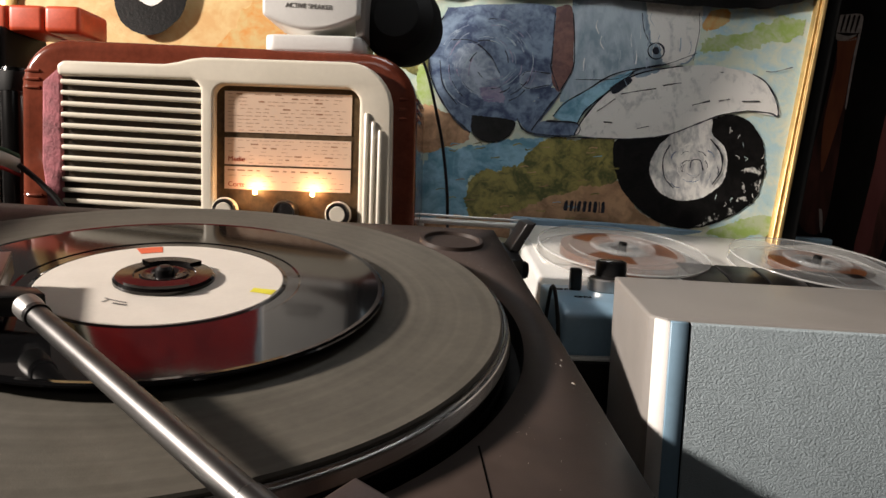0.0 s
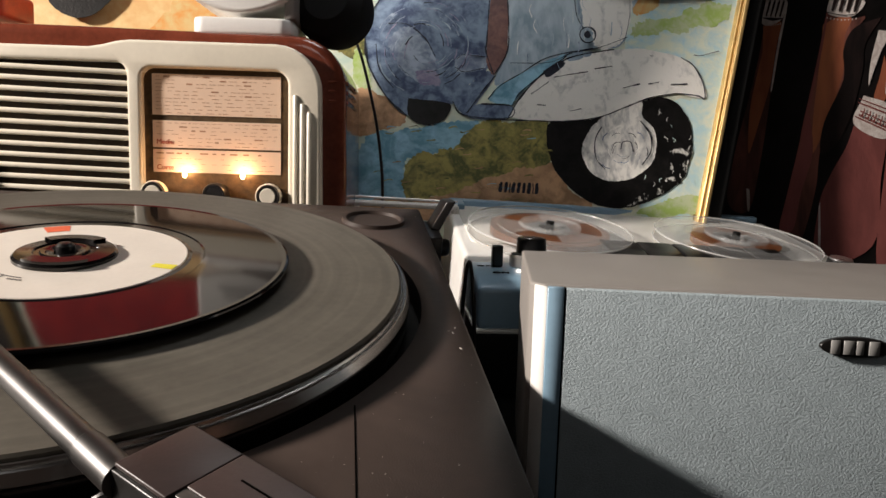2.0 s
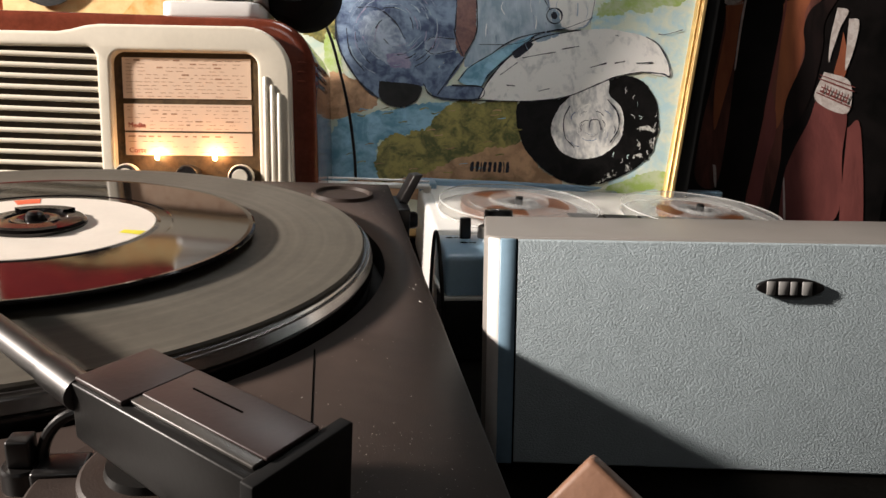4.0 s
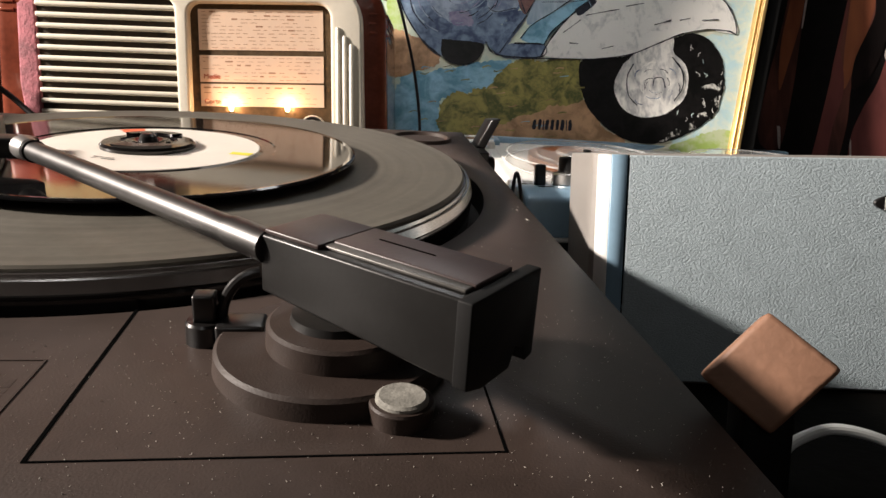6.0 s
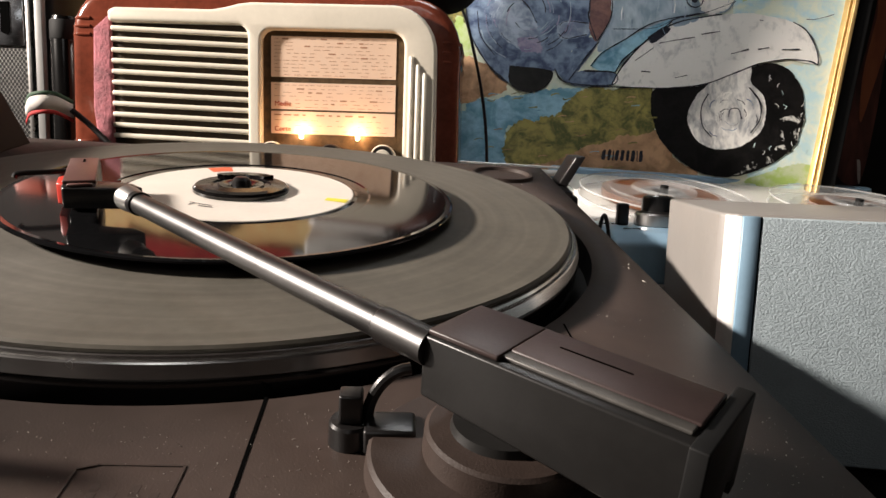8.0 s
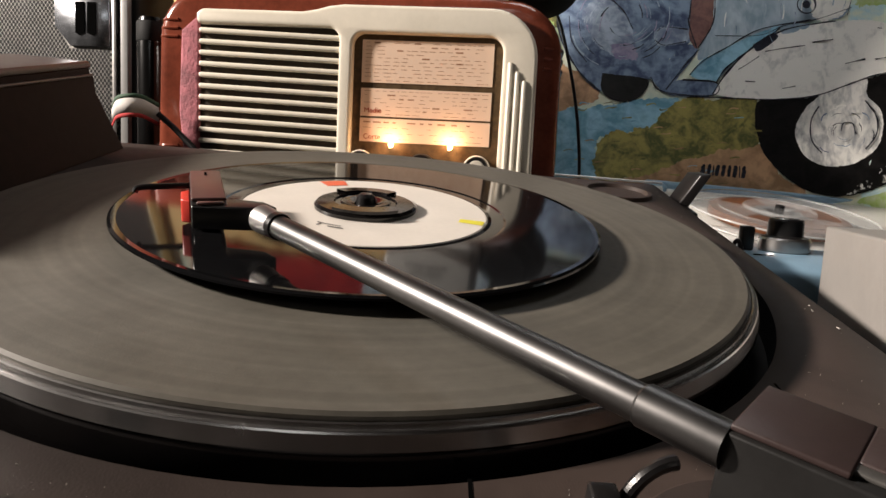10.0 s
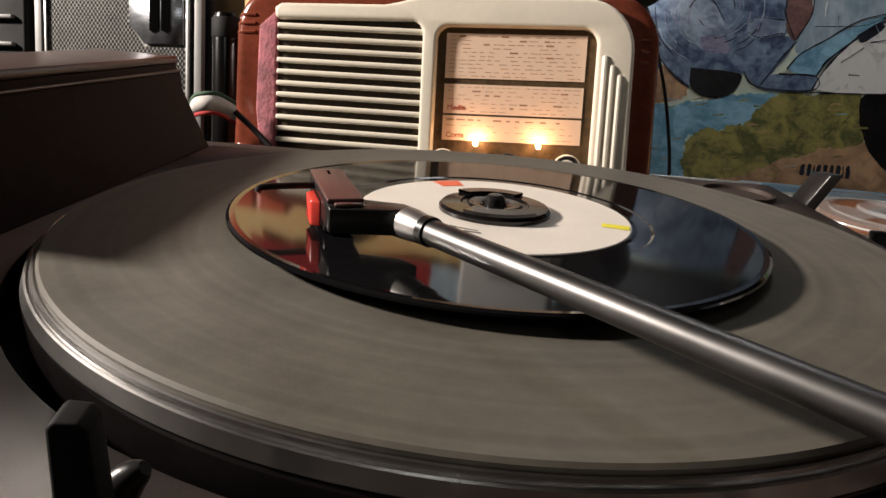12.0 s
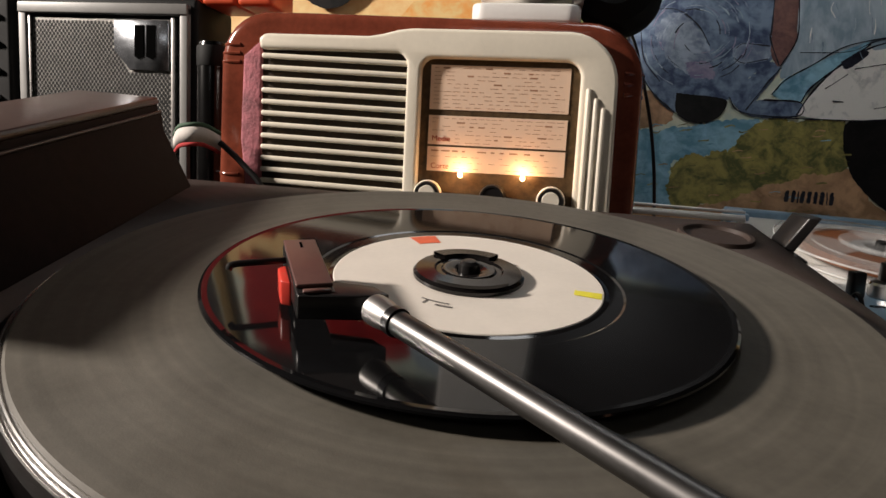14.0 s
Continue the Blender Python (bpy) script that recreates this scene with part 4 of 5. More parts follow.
patch("rear_body", [(0.0973, 0.2104), (0.0873, 0.1893), (0.082, 0.1684), (0.084, 0.1445), (0.0932, 0.1237), (0.1068, 0.1045), (0.1235, 0.0916), (0.1428, 0.1022), (0.1641, 0.1035), (0.1819, 0.1236), (0.1966, 0.1377), (0.1978, 0.172), (0.1986, 0.2138), (0.1404, 0.2154)], P_BODY, 0.0012)
patch("body_light", [(0.1045, 0.1664), (0.118, 0.1771), (0.1365, 0.166), (0.1492, 0.1431), (0.1496, 0.1244), (0.1391, 0.1224), (0.1209, 0.1313), (0.1082, 0.1487)], P_GLINT, 0.004)
patch("body_violet", [(0.1306, 0.134), (0.1487, 0.1362), (0.1523, 0.121), (0.1392, 0.1183), (0.1299, 0.1248)], P_VIOLET, 0.004)
patch("floor_rail", [(0.1651, 0.1055), (0.1819, 0.1236), (0.1956, 0.1359), (0.2033, 0.1303), (0.1887, 0.1068), (0.1774, 0.093)], P_BODY, 0.0008)
patch("rail_low", [(0.1774, 0.0937), (0.1888, 0.1035), (0.22, 0.103), (0.2172, 0.0914), (0.1988, 0.0896), (0.1824, 0.0905)], P_BODY, 0.0008)
patch("seat_handle", [(0.166, 0.1463), (0.1748, 0.1514), (0.1954, 0.1493), (0.1936, 0.1382), (0.1725, 0.1342), (0.1671, 0.1385)], P_GLINT, 0.0008)
patch("brown_strap", [(0.1986, 0.2138), (0.2134, 0.2143), (0.216, 0.1795), (0.2153, 0.1553), (0.2081, 0.1397), (0.2036, 0.1324), (0.1975, 0.1404), (0.1953, 0.1547), (0.197, 0.1789)], P_STRAP, 0.001)
patch("silencer", [(0.1234, 0.1074), (0.1428, 0.1062), (0.1631, 0.1034), (0.1614, 0.0933), (0.1546, 0.0857), (0.1433, 0.0821), (0.1308, 0.0851), (0.1234, 0.0932)], P_TYRE, 0.0006)
patch("front_tyre", [(0.3428, 0.1119), (0.3612, 0.1161), (0.3778, 0.1088), (0.3876, 0.092), (0.3898, 0.0718), (0.3851, 0.0482), (0.3699, 0.0295), (0.3466, 0.0158), (0.3203, 0.0095), (0.2942, 0.0145), (0.2729, 0.0289), (0.2588, 0.0484), (0.2535, 0.0683), (0.2564, 0.0878), (0.2812, 0.0918), (0.3077, 0.0966)], P_TYRE, 0.0012)
patch("worn_tread", [(0.3368, 0.0165), (0.3468, 0.0273), (0.3607, 0.0343), (0.3686, 0.0512), (0.3654, 0.0611), (0.3788, 0.0682), (0.3884, 0.0651), (0.3851, 0.0482), (0.3732, 0.0329), (0.3532, 0.0202), (0.3269, 0.0104)], P_WORN, 0.004)
patch("hub", [(0.2994, 0.0896), (0.3077, 0.0973), (0.3244, 0.1039), (0.3418, 0.1118), (0.3426, 0.0983), (0.3534, 0.085), (0.3558, 0.0659), (0.3497, 0.05), (0.3344, 0.0386), (0.3156, 0.0345), (0.2982, 0.0394), (0.2884, 0.0518), (0.2871, 0.0685), (0.2937, 0.0834)], P_HUB, 0.001)
patch("mudguard", [(0.2175, 0.0925), (0.2282, 0.1113), (0.248, 0.134), (0.2746, 0.1516), (0.3081, 0.1596), (0.3417, 0.1627), (0.3753, 0.1568), (0.392, 0.1469), (0.4011, 0.1306), (0.4021, 0.1163), (0.3747, 0.1196), (0.3512, 0.1155), (0.3277, 0.1057), (0.3011, 0.0948), (0.268, 0.0901), (0.2416, 0.0898)], P_WHITE, 0.0008)
patch("lamp_spot", [(0.2712, 0.1529), (0.2786, 0.1583), (0.288, 0.1576), (0.2863, 0.1513), (0.2746, 0.1482)], P_SHIELD, 0.0005)
patch("lamp_spot", [(0.2886, 0.1576), (0.2953, 0.1585), (0.294, 0.1543), (0.2886, 0.1528)], P_SHIELD, 0.0004)
patch("rail_clip", [(0.2496, 0.1375), (0.2646, 0.1482), (0.2699, 0.1446), (0.2546, 0.1318)], P_LINE, 0.0006)
for pts, w in (
    ([(0.2175, 0.0925), (0.2282, 0.1113), (0.248, 0.134), (0.2746, 0.1516), (0.3081, 0.1596), (0.3165, 0.1609)], 0.001),
    ([(0.3803, 0.1552), (0.392, 0.1476), (0.4004, 0.1316), (0.4021, 0.1163), (0.3948, 0.1188), (0.3747, 0.1203)], 0.001),
    ([(0.3747, 0.1203), (0.3512, 0.1155), (0.3277, 0.1057), (0.3011, 0.0948), (0.268, 0.0901), (0.2416, 0.0898), (0.1988, 0.0896)], 0.0009),
    ([(0.0942, 0.2016), (0.0873, 0.1893), (0.082, 0.1684), (0.084, 0.1445), (0.0932, 0.1237), (0.1068, 0.1045), (0.1229, 0.0909)], 0.0013),
    ([(0.1651, 0.1055), (0.1758, 0.093), (0.2172, 0.0914), (0.22, 0.103), (0.192, 0.1042)], 0.0009),
    ([(0.1784, 0.0948), (0.1958, 0.1206), (0.2049, 0.1318)], 0.0009),
    ([(0.2201, 0.1027), (0.2282, 0.1164), (0.2496, 0.1351), (0.2712, 0.1529)], 0.0009),
    ([(0.1979, 0.1088), (0.2083, 0.1216), (0.2281, 0.1345), (0.2546, 0.1514), (0.2963, 0.1613)], 0.0008),
    ([(0.218, 0.1445), (0.2546, 0.1462), (0.2746, 0.1554), (0.3014, 0.1621), (0.329, 0.1734)], 0.0006),
    ([(0.2786, 0.2112), (0.2806, 0.1938), (0.2873, 0.1801)], 0.0007),
    ([(0.3314, 0.213), (0.3312, 0.1937), (0.3256, 0.1663)], 0.0004),
    ([(0.198, 0.2085), (0.1959, 0.1651), (0.1953, 0.1547), (0.2029, 0.1324)], 0.0009),
    ([(0.2147, 0.2091), (0.2164, 0.1795), (0.2153, 0.1553), (0.2036, 0.1324)], 0.0009),
    ([(0.3922, 0.158), (0.4006, 0.1582), (0.4166, 0.1629)], 0.0006),
    ([(0.2596, 0.132), (0.2746, 0.1352), (0.2919, 0.1384)], 0.0007),
    ([(0.2979, 0.1413), (0.3147, 0.1446)], 0.0007),
    ([(0.2441, 0.105), (0.2521, 0.1046)], 0.0011),
    ([(0.2746, 0.0998), (0.2852, 0.1024)], 0.0007),
    ([(0.3245, 0.1236), (0.3406, 0.1282)], 0.0007),
    ([(0.3487, 0.1284), (0.3587, 0.1304)], 0.0007),
    ([(0.3698, 0.1287), (0.3856, 0.1295)], 0.0007),
    ([(0.35, 0.156), (0.3534, 0.1554)], 0.0007),
    ([(0.2381, 0.115), (0.2441, 0.1193), (0.2546, 0.1274)], 0.0007),
    ([(0.1683, 0.1464), (0.1749, 0.1507), (0.1947, 0.1492)], 0.0007),
    ([(0.1671, 0.1385), (0.1751, 0.1343), (0.1936, 0.1382)], 0.0007),
    ([(0.3043, 0.0857), (0.2983, 0.0728), (0.2992, 0.0561), (0.3074, 0.0456)], 0.0011),
    ([(0.3409, 0.0925), (0.3501, 0.0792), (0.3505, 0.0641), (0.3421, 0.0505)], 0.0011),
    ([(0.3224, 0.065), (0.3241, 0.0718), (0.3314, 0.072), (0.334, 0.063)], 0.0011),
    ([(0.1015, 0.1787), (0.1213, 0.1783), (0.1382, 0.165), (0.1478, 0.1482)], 0.0009),
    ([(0.0922, 0.1584), (0.0962, 0.1347), (0.1098, 0.1164)], 0.0009)):
    stroke("outline", pts, w, P_LINE)
# loose brushwork over the body, the shield, the guard and the ground
flecks = random.Random(8)
for i in range(70):
    a, k = flecks.uniform(0, 6.28), flecks.uniform(0.25, 0.95)
    x, y = 0.138 + 0.050 * k * math.cos(a), 0.156 + 0.048 * k * math.sin(a)
    d = 0.007 * flecks.uniform(0.5, 1.5)
    stroke("brush_mark", [(x, y), (x - d * math.sin(a), y + d * math.cos(a)), (x - 2 * d * math.sin(a) - 0.3 * d * math.cos(a), y + 2 * d * math.cos(a) - 0.3 * d * math.sin(a))], flecks.uniform(0.0003, 0.0010), (P_LINE, P_GLINT, P_GLINT, P_SHIELD, P_VIOLET)[i % 5])
for i in range(26):
    x, y = flecks.uniform(0.222, 0.325), flecks.uniform(0.150, 0.212)
    if y > 0.135 + (x - 0.22) * 0.35:
        stroke("brush_mark", [(x, y), (x + flecks.uniform(-0.002, 0.001), y - 0.006), (x + flecks.uniform(-0.003, 0.002), y - 0.013)], flecks.uniform(0.0003, 0.0009), (P_WHITE, P_SHIELD, P_GLINT)[i % 3])
for i in range(60):
    x, y = flecks.uniform(0.080, 0.250), flecks.uniform(0.012, 0.080)
    stroke("fleck", [(x, y), (x + flecks.uniform(0.002, 0.007), y + flecks.uniform(-0.001, 0.002)), (x + 0.008, y + 0.001)], flecks.uniform(0.0003, 0.0010), (P_SKY, P_GRASS, P_EARTH, P_GRASS, P_GRASS)[i % 5])
for i in range(14):
    a = flecks.uniform(-1.3, 1.0)
    r = flecks.uniform(0.040, 0.064)
    x, y = 0.3215 + r * 1.03 * math.cos(a), 0.063 + r * 0.78 * math.sin(a)
    stroke("worn_fleck", [(x, y), (x + flecks.uniform(-0.002, 0.002), y + 0.002), (x + flecks.uniform(-0.003, 0.003), y + 0.004)], flecks.uniform(0.0002, 0.0006), P_CYAN if i % 4 == 0 else P_WHITE)
for i in range(22):
    a, r = flecks.uniform(0, 6.28), flecks.uniform(0.006, 0.027)
    x, y = 0.321 + r * math.cos(a), 0.064 + r * 0.9 * math.sin(a)
    stroke("hub_mark", [(x, y), (x - 0.004 * math.sin(a), y + 0.004 * math.cos(a)), (x - 0.008 * math.sin(a + 0.3), y + 0.008 * math.cos(a + 0.3))], flecks.uniform(0.0003, 0.0009), (P_LINE, P_BODY, P_WHITE)[i % 3])
patch("red_panel", [(-0.285, 0.262), (-0.19, 0.275), (-0.088, 0.262), (-0.090, 0.33), (-0.095, 0.39), (-0.19, 0.41), (-0.285, 0.41)], paint("paint_red", (0.42, 0.03, 0.03), (0.26, 0.02, 0.025), 30), 0.004)
patch("grey_panel", [(-0.083, 0.262), (-0.02, 0.268), (0.05, 0.262), (0.05, 0.40), (-0.083, 0.40)], P_SHIELD, 0.003)
# unseen upper right painted black as shade, so the record reflects dark there
patch("night_panel", [(0.06, 0.222), (0.20, 0.224), (0.42, 0.222), (0.44, 0.33), (0.44, 0.42), (0.06, 0.42)], P_TYRE, 0.004)
stroke("badge_ring", ring_pts(0.2897, 0.1715, 0.0074, 0.0076, 12) + [(0.2971, 0.1715)], 0.0009, P_LINE)
patch("badge_spot", ring_pts(0.2897, 0.1715, 0.0032, 0.0038, 8), P_LINE, 0.0008)
patch("far_tyre", ring_pts(-0.181, 0.214, 0.0350, 0.0430, 16), P_TYRE, 0.001)
patch("far_hub", [(-0.193, 0.206), (-0.181, 0.200), (-0.170, 0.206), (-0.170, 0.222), (-0.193, 0.222)], P_WHITE, 0.001)
patch("far_hub_spot", ring_pts(-0.1795, 0.2115, 0.0050, 0.0036, 8), P_TYRE, 0.0004)
x = 0.2084
for w in (0.0046, 0.0040, 0.0016, 0.0048, 0.0046, 0.0038, 0.0044, 0.0016, 0.0044):
    patch("signature_bar", [(x, 0.0200), (x + w * 0.6, 0.0200), (x + w * 0.8, 0.0285), (x + w * 0.2, 0.0285)], P_LINE, 0.0008, 2)
    x += w + 0.0004
EDGE = Matrix.Translation((0.3926, 0.0098, 0)) @ pose(0, 0, 0, 0, 0, -11.86)
part("frame_side", prism([(0.0, -0.010), (0.0, 0.003), (0.002, 0.0065), (0.0045, 0.0050), (0.0055, 0.0080), (0.0085, 0.0085), (0.0100, 0.0040), (0.0100, -0.010)], 0, 0.46, 0.0006, 2, EDGE @ Matrix.Translation((0, -0.035, 0)) @ Matrix(((1, 0, 0, 0), (0, 0, 1, 0), (0, 1, 0, 0), (0, 0, 0, 1)))), GOLD, painting, "moulded gold frame")
part("frame_outer", box(0.0102, 0.0230, -0.035, 0.425, -0.012, 0.004, 0.001, 2, EDGE), MATT_BLACK, painting, "black outer moulding")
part("frame_left", box(-0.325, -0.312, -0.035, 0.43, -0.012, 0.006, 0.001), GOLD, painting, "moulded gold frame")
part("frame_bottom", box(-0.33, 0.39, -0.040, -0.030, -0.012, 0.006, 0.001), GOLD, painting, "moulded gold frame")
painting.matrix_world = CANVAS

# ---- dark poster with tall brown vases, right of the painting ----
POSTER = pose(0, 0.400, 0, 84.3)
poster = root("poster", POSTER, "dark poster of tall brown shapes with white patterned bands", "poster")
P_DARK = paint("print_black", (0.012, 0.010, 0.010), (0.004, 0.004, 0.004), 10)
P_BROWN = paint("print_brown", (0.56, 0.19, 0.085), (0.34, 0.11, 0.06), 16, (1, 0.25, 1))
P_SHADE = paint("print_shade", (0.27, 0.10, 0.075), (0.06, 0.030, 0.027), 22, (1, 0.2, 1))
P_DIM = paint("print_dim", (0.030, 0.018, 0.017), (0.012, 0.009, 0.009), 20, (1, 0.3, 1))
P_PLUM = paint("print_plum", (0.30, 0.095, 0.085), (0.20, 0.065, 0.06), 16, (1, 0.4, 1))
P_BAND = paint("print_white", (0.80, 0.74, 0.70), (0.60, 0.52, 0.48), 90)


def slant(outline):
    return [(x + 0.19 * (v - 0.05), v) for x, v in outline]


part("sheet", prism(slant([(0.412, -0.09), (0.660, -0.09), (0.660, 0.44), (0.412, 0.44)]), -0.004, 0.0), P_DARK, poster, "glossy dark sheet")
poster_layer = [0.0004]


def print_patch(name, outline, mat):
    loop = smooth_line([(*q, 0) for q in slant(outline) + slant(outline)[:1]], 6)[:-1]
    bm = bmesh.new()
    f = bm.faces.new([bm.verts.new((q.x, q.y, poster_layer[0])) for q in loop])
    bmesh.ops.triangulate(bm, faces=[f])
    poster_layer[0] += 0.00004
    part(name, bm, mat, poster)


print_patch("vase", [(0.4512, 0.1972), (0.4695, 0.2101), (0.4705, 0.1854), (0.473, 0.1303), (0.4776, 0.0669), (0.4772, 0.0088), (0.4537, 0.0165), (0.4499, 0.0662), (0.4516, 0.1159), (0.4526, 0.16)], P_SHADE)
print_patch("vase_light", [(0.4501, 0.1944), (0.4675, 0.1991), (0.4681, 0.1743), (0.4704, 0.1385), (0.4675, 0.0942), (0.4638, 0.0665), (0.4556, 0.1105), (0.4549, 0.1518), (0.4549, 0.1711)], P_BROWN)
print_patch("pale_edge", [(0.4687, 0.2101), (0.4706, 0.2102), (0.4715, 0.1716), (0.4735, 0.1331), (0.4719, 0.133), (0.4689, 0.177)], P_BAND)
print_patch("pale_edge", [(0.4696, 0.0307), (0.4735, 0.0281), (0.4777, 0.0088), (0.4752, 0.0101)], P_BAND)
print_patch("rim", [(0.4472, 0.2204), (0.4682, 0.2211), (0.4685, 0.2046), (0.4605, 0.1966), (0.4484, 0.1971)], P_BAND)
print_patch("vase", [(0.5107, 0.2224), (0.5355, 0.2053), (0.5519, 0.2072), (0.5422, 0.1875), (0.5431, 0.1516), (0.5446, 0.1129), (0.5363, 0.0739), (0.5404, 0.0296), (0.5357, -0.026), (0.5134, -0.0265), (0.5129, 0.0013), (0.5132, 0.0899), (0.513, 0.1673)], P_SHADE)
print_patch("vase_light", [(0.5105, 0.1976), (0.5241, 0.2058), (0.5383, 0.2051), (0.5352, 0.1873), (0.541, 0.1571), (0.5413, 0.1405), (0.5364, 0.0988), (0.5291, 0.0682), (0.5219, 0.1012), (0.5176, 0.1398), (0.514, 0.1729)], P_BROWN)
print_patch("vase_low", [(0.5138, 0.0872), (0.5165, 0.1066), (0.5291, 0.0682), (0.5264, 0.0293), (0.5265, -0.0095), (0.5126, -0.0098), (0.5123, 0.0234)], P_PLUM)
print_patch("dark_wave", [(0.5686, 0.2077), (0.5579, 0.1797), (0.5612, 0.1521), (0.5597, 0.1078), (0.5518, 0.0798), (0.5375, 0.0684), (0.5336, 0.0988), (0.5435, 0.1433), (0.5368, 0.1735), (0.5432, 0.1958)], P_DIM)
print_patch("pale_edge", [(0.5111, 0.2142), (0.5128, 0.2142), (0.5154, 0.1563), (0.5145, 0.0899), (0.5126, 0.0899), (0.5126, 0.1563)], P_PLUM)
print_patch("rim", [(0.511, 0.2225), (0.5469, 0.2236), (0.5404, 0.2082), (0.524, 0.2063), (0.512, 0.2101)], P_BAND)
print_patch("cloth", [(0.5648, 0.0974), (0.583, 0.0917), (0.6007, 0.0853), (0.6045, 0.0451), (0.6114, -0.0243), (0.5589, -0.0421), (0.5474, 0.0132), (0.5513, 0.0438), (0.5614, 0.0745)], P_PLUM)
print_patch("pale_edge", [(0.5474, 0.0132), (0.5484, 0.016), (0.5581, -0.0255), (0.5559, -0.0255)], P_BAND)
print_patch("cloth", [(0.6046, 0.0701), (0.6187, 0.0705), (0.6432, -0.0404), (0.6193, -0.0409)], P_PLUM)
print_patch("vase_light", [(0.5799, 0.1693), (0.5798, 0.1471), (0.579, 0.1249), (0.5898, 0.1219), (0.5902, 0.1419)], P_BROWN)
print_patch("tassel", [(0.5682, 0.1944), (0.5807, 0.1915), (0.5759, 0.1747), (0.5724, 0.1524), (0.5705, 0.138), (0.5672, 0.1634)], P_BAND)
print_patch("tassel", [(0.583, 0.1832), (0.5943, 0.1808), (0.5948, 0.1531), (0.5901, 0.1294), (0.5857, 0.1584)], P_BAND)
print_patch("band", [(0.5679, 0.1279), (0.5975, 0.1177), (0.6008, 0.085), (0.5639, 0.099)], P_BAND)
# dark drawing on the pale rims and a key pattern on the band
for x, w, v in ((0.4478, 0.021, 0.2010), (0.5115, 0.034, 0.2085)):
    for k in range(4):
        print_patch("rim_petal", [(x + w * (0.10 + 0.22 * k), v + 0.004), (x + w * (0.17 + 0.22 * k), v + 0.003), (x + w * (0.22 + 0.22 * k), v + 0.018), (x + w * (0.12 + 0.22 * k), v + 0.018)], P_DIM)
    print_patch("rim_line", [(x, v + 0.0010), (x + w * 0.5, v - 0.0012), (x + w, v + 0.0015), (x + w, v + 0.0022), (x + w * 0.5, v - 0.0004), (x, v + 0.0018)], P_DIM)
    for k in range(9):
        print_patch("bead", [(x + w * (0.03 + 0.108 * k) + 0.0007 * math.cos(a), v - 0.0058 + 0.0010 * math.sin(a) + 0.00022 * abs(k - 4) ** 1.5) for a in (0.0, 1.6, 3.1, 4.7)], P_BAND)
for k, (lo, hi) in enumerate(((0.20, 0.245), (0.70, 0.745), (0.84, 0.87))):
    print_patch("band_line", [(0.5650, 0.0990 + 0.0289 * lo), (0.5995, 0.0855 + 0.0322 * lo), (0.5995, 0.0855 + 0.0322 * hi), (0.5650, 0.0990 + 0.0289 * hi)], P_PLUM)
for k in range(5):
    x = 0.5665 + k * 0.0066
    y = 0.1090 - (x - 0.565) * 0.385 - 0.0015
    print_patch("key_mark", [(x, y), (x + 0.0045, y - 0.0017), (x + 0.0045, y + 0.0020), (x + 0.0030, y + 0.0026), (x + 0.0030, y + 0.0008), (x, y + 0.0020)], P_PLUM)
    print_patch("key_mark", [(x + 0.0008, y + 0.0042), (x + 0.0050, y + 0.0026), (x + 0.0050, y + 0.0072), (x + 0.0038, y + 0.0076), (x + 0.0038, y + 0.0046), (x + 0.0008, y + 0.0058)], P_PLUM)
poster.matrix_world = POSTER

# ---- white multimedia speaker on the radio ----
MM = Matrix.Translation((0.0, 0.252, 0.1368))
mm = root("desktop_speaker", MM, "white plastic desktop speaker standing on the radio", "speaker")
part("foot", prism(rounded(-0.037, 0.0385, 0.0, 0.07, 0.010), 0.0, 0.0125, 0.002, 2), WHITE_PLASTIC, mm, "white plastic foot")
# both shells are extended above the view to cast shade on the painting
front = [(-0.0375, 0.185), (-0.0375, 0.026)] + [(-0.0375 + 0.0735 * i / 12, 0.026 - 0.0105 * math.sin(math.pi * i / 12)) for i in range(1, 12)] + [(0.036, 0.026), (0.036, 0.185)]
part("front_shell", prism(front, -0.062, 0.002, 0.003, 3, STAND), WHITE_PLASTIC, mm, "white curved front shell")
part("rear_shell", box(0.032, 0.0395, 0.004, 0.066, 0.0125, 0.185, 0.002, 2), GREY_PLASTIC, mm)
lettering("wording", "MULTIMEDIA", 0.0047, GREY_INK, mm, Matrix.Translation((-0.002, -0.0022, 0.0400)) @ pose(0, 0, 0, 90, 2, 0))
lettering("wording", "ACTIVE SPEAKER", 0.0047, GREY_INK, mm, Matrix.Translation((-0.002, -0.0022, 0.0325)) @ pose(0, 0, 0, 90, 2, 0))
tagged(part("headphone_cup", lathe([(0.0, 0.030), (0.018, 0.029), (0.028, 0.022), (0.032, 0.010), (0.030, -0.006), (0.0, -0.008)], 40, Matrix.Translation((0.066, 0.30, 0.166)) @ pose(0, 0, 0, 80, 0, -10)), MATT_BLACK), "round black headphone cup resting on the radio", "headphones")

# ---- silver cassette player with mesh speaker, left of the radio ----
BB = Matrix.Translation((-0.335, 0.285, TOP))
SILVER = material("silver_plastic", (0.23, 0.227, 0.22), 0.42, metal=0.1, vary=0.08, scale=50)
MESH = material("perforated_mesh", (0.30, 0.29, 0.27), 0.4, metal=0.6, vary=0.2, scale=60, bump=0.6, bump_scale=700)
boombox = root("cassette_player", BB, "silver portable cassette player with perforated speaker grille", "cassette player")
part("case", box(-0.096, 0.090, 0.0, 0.06, 0.0, 0.240, 0.004, 2), MATT_BLACK, boombox, "black case")
part("frame_bar", box(-0.092, -0.084, -0.005, 0.002, 0.0, 0.2325, 0.001), SILVER, boombox, "silver frame bar")
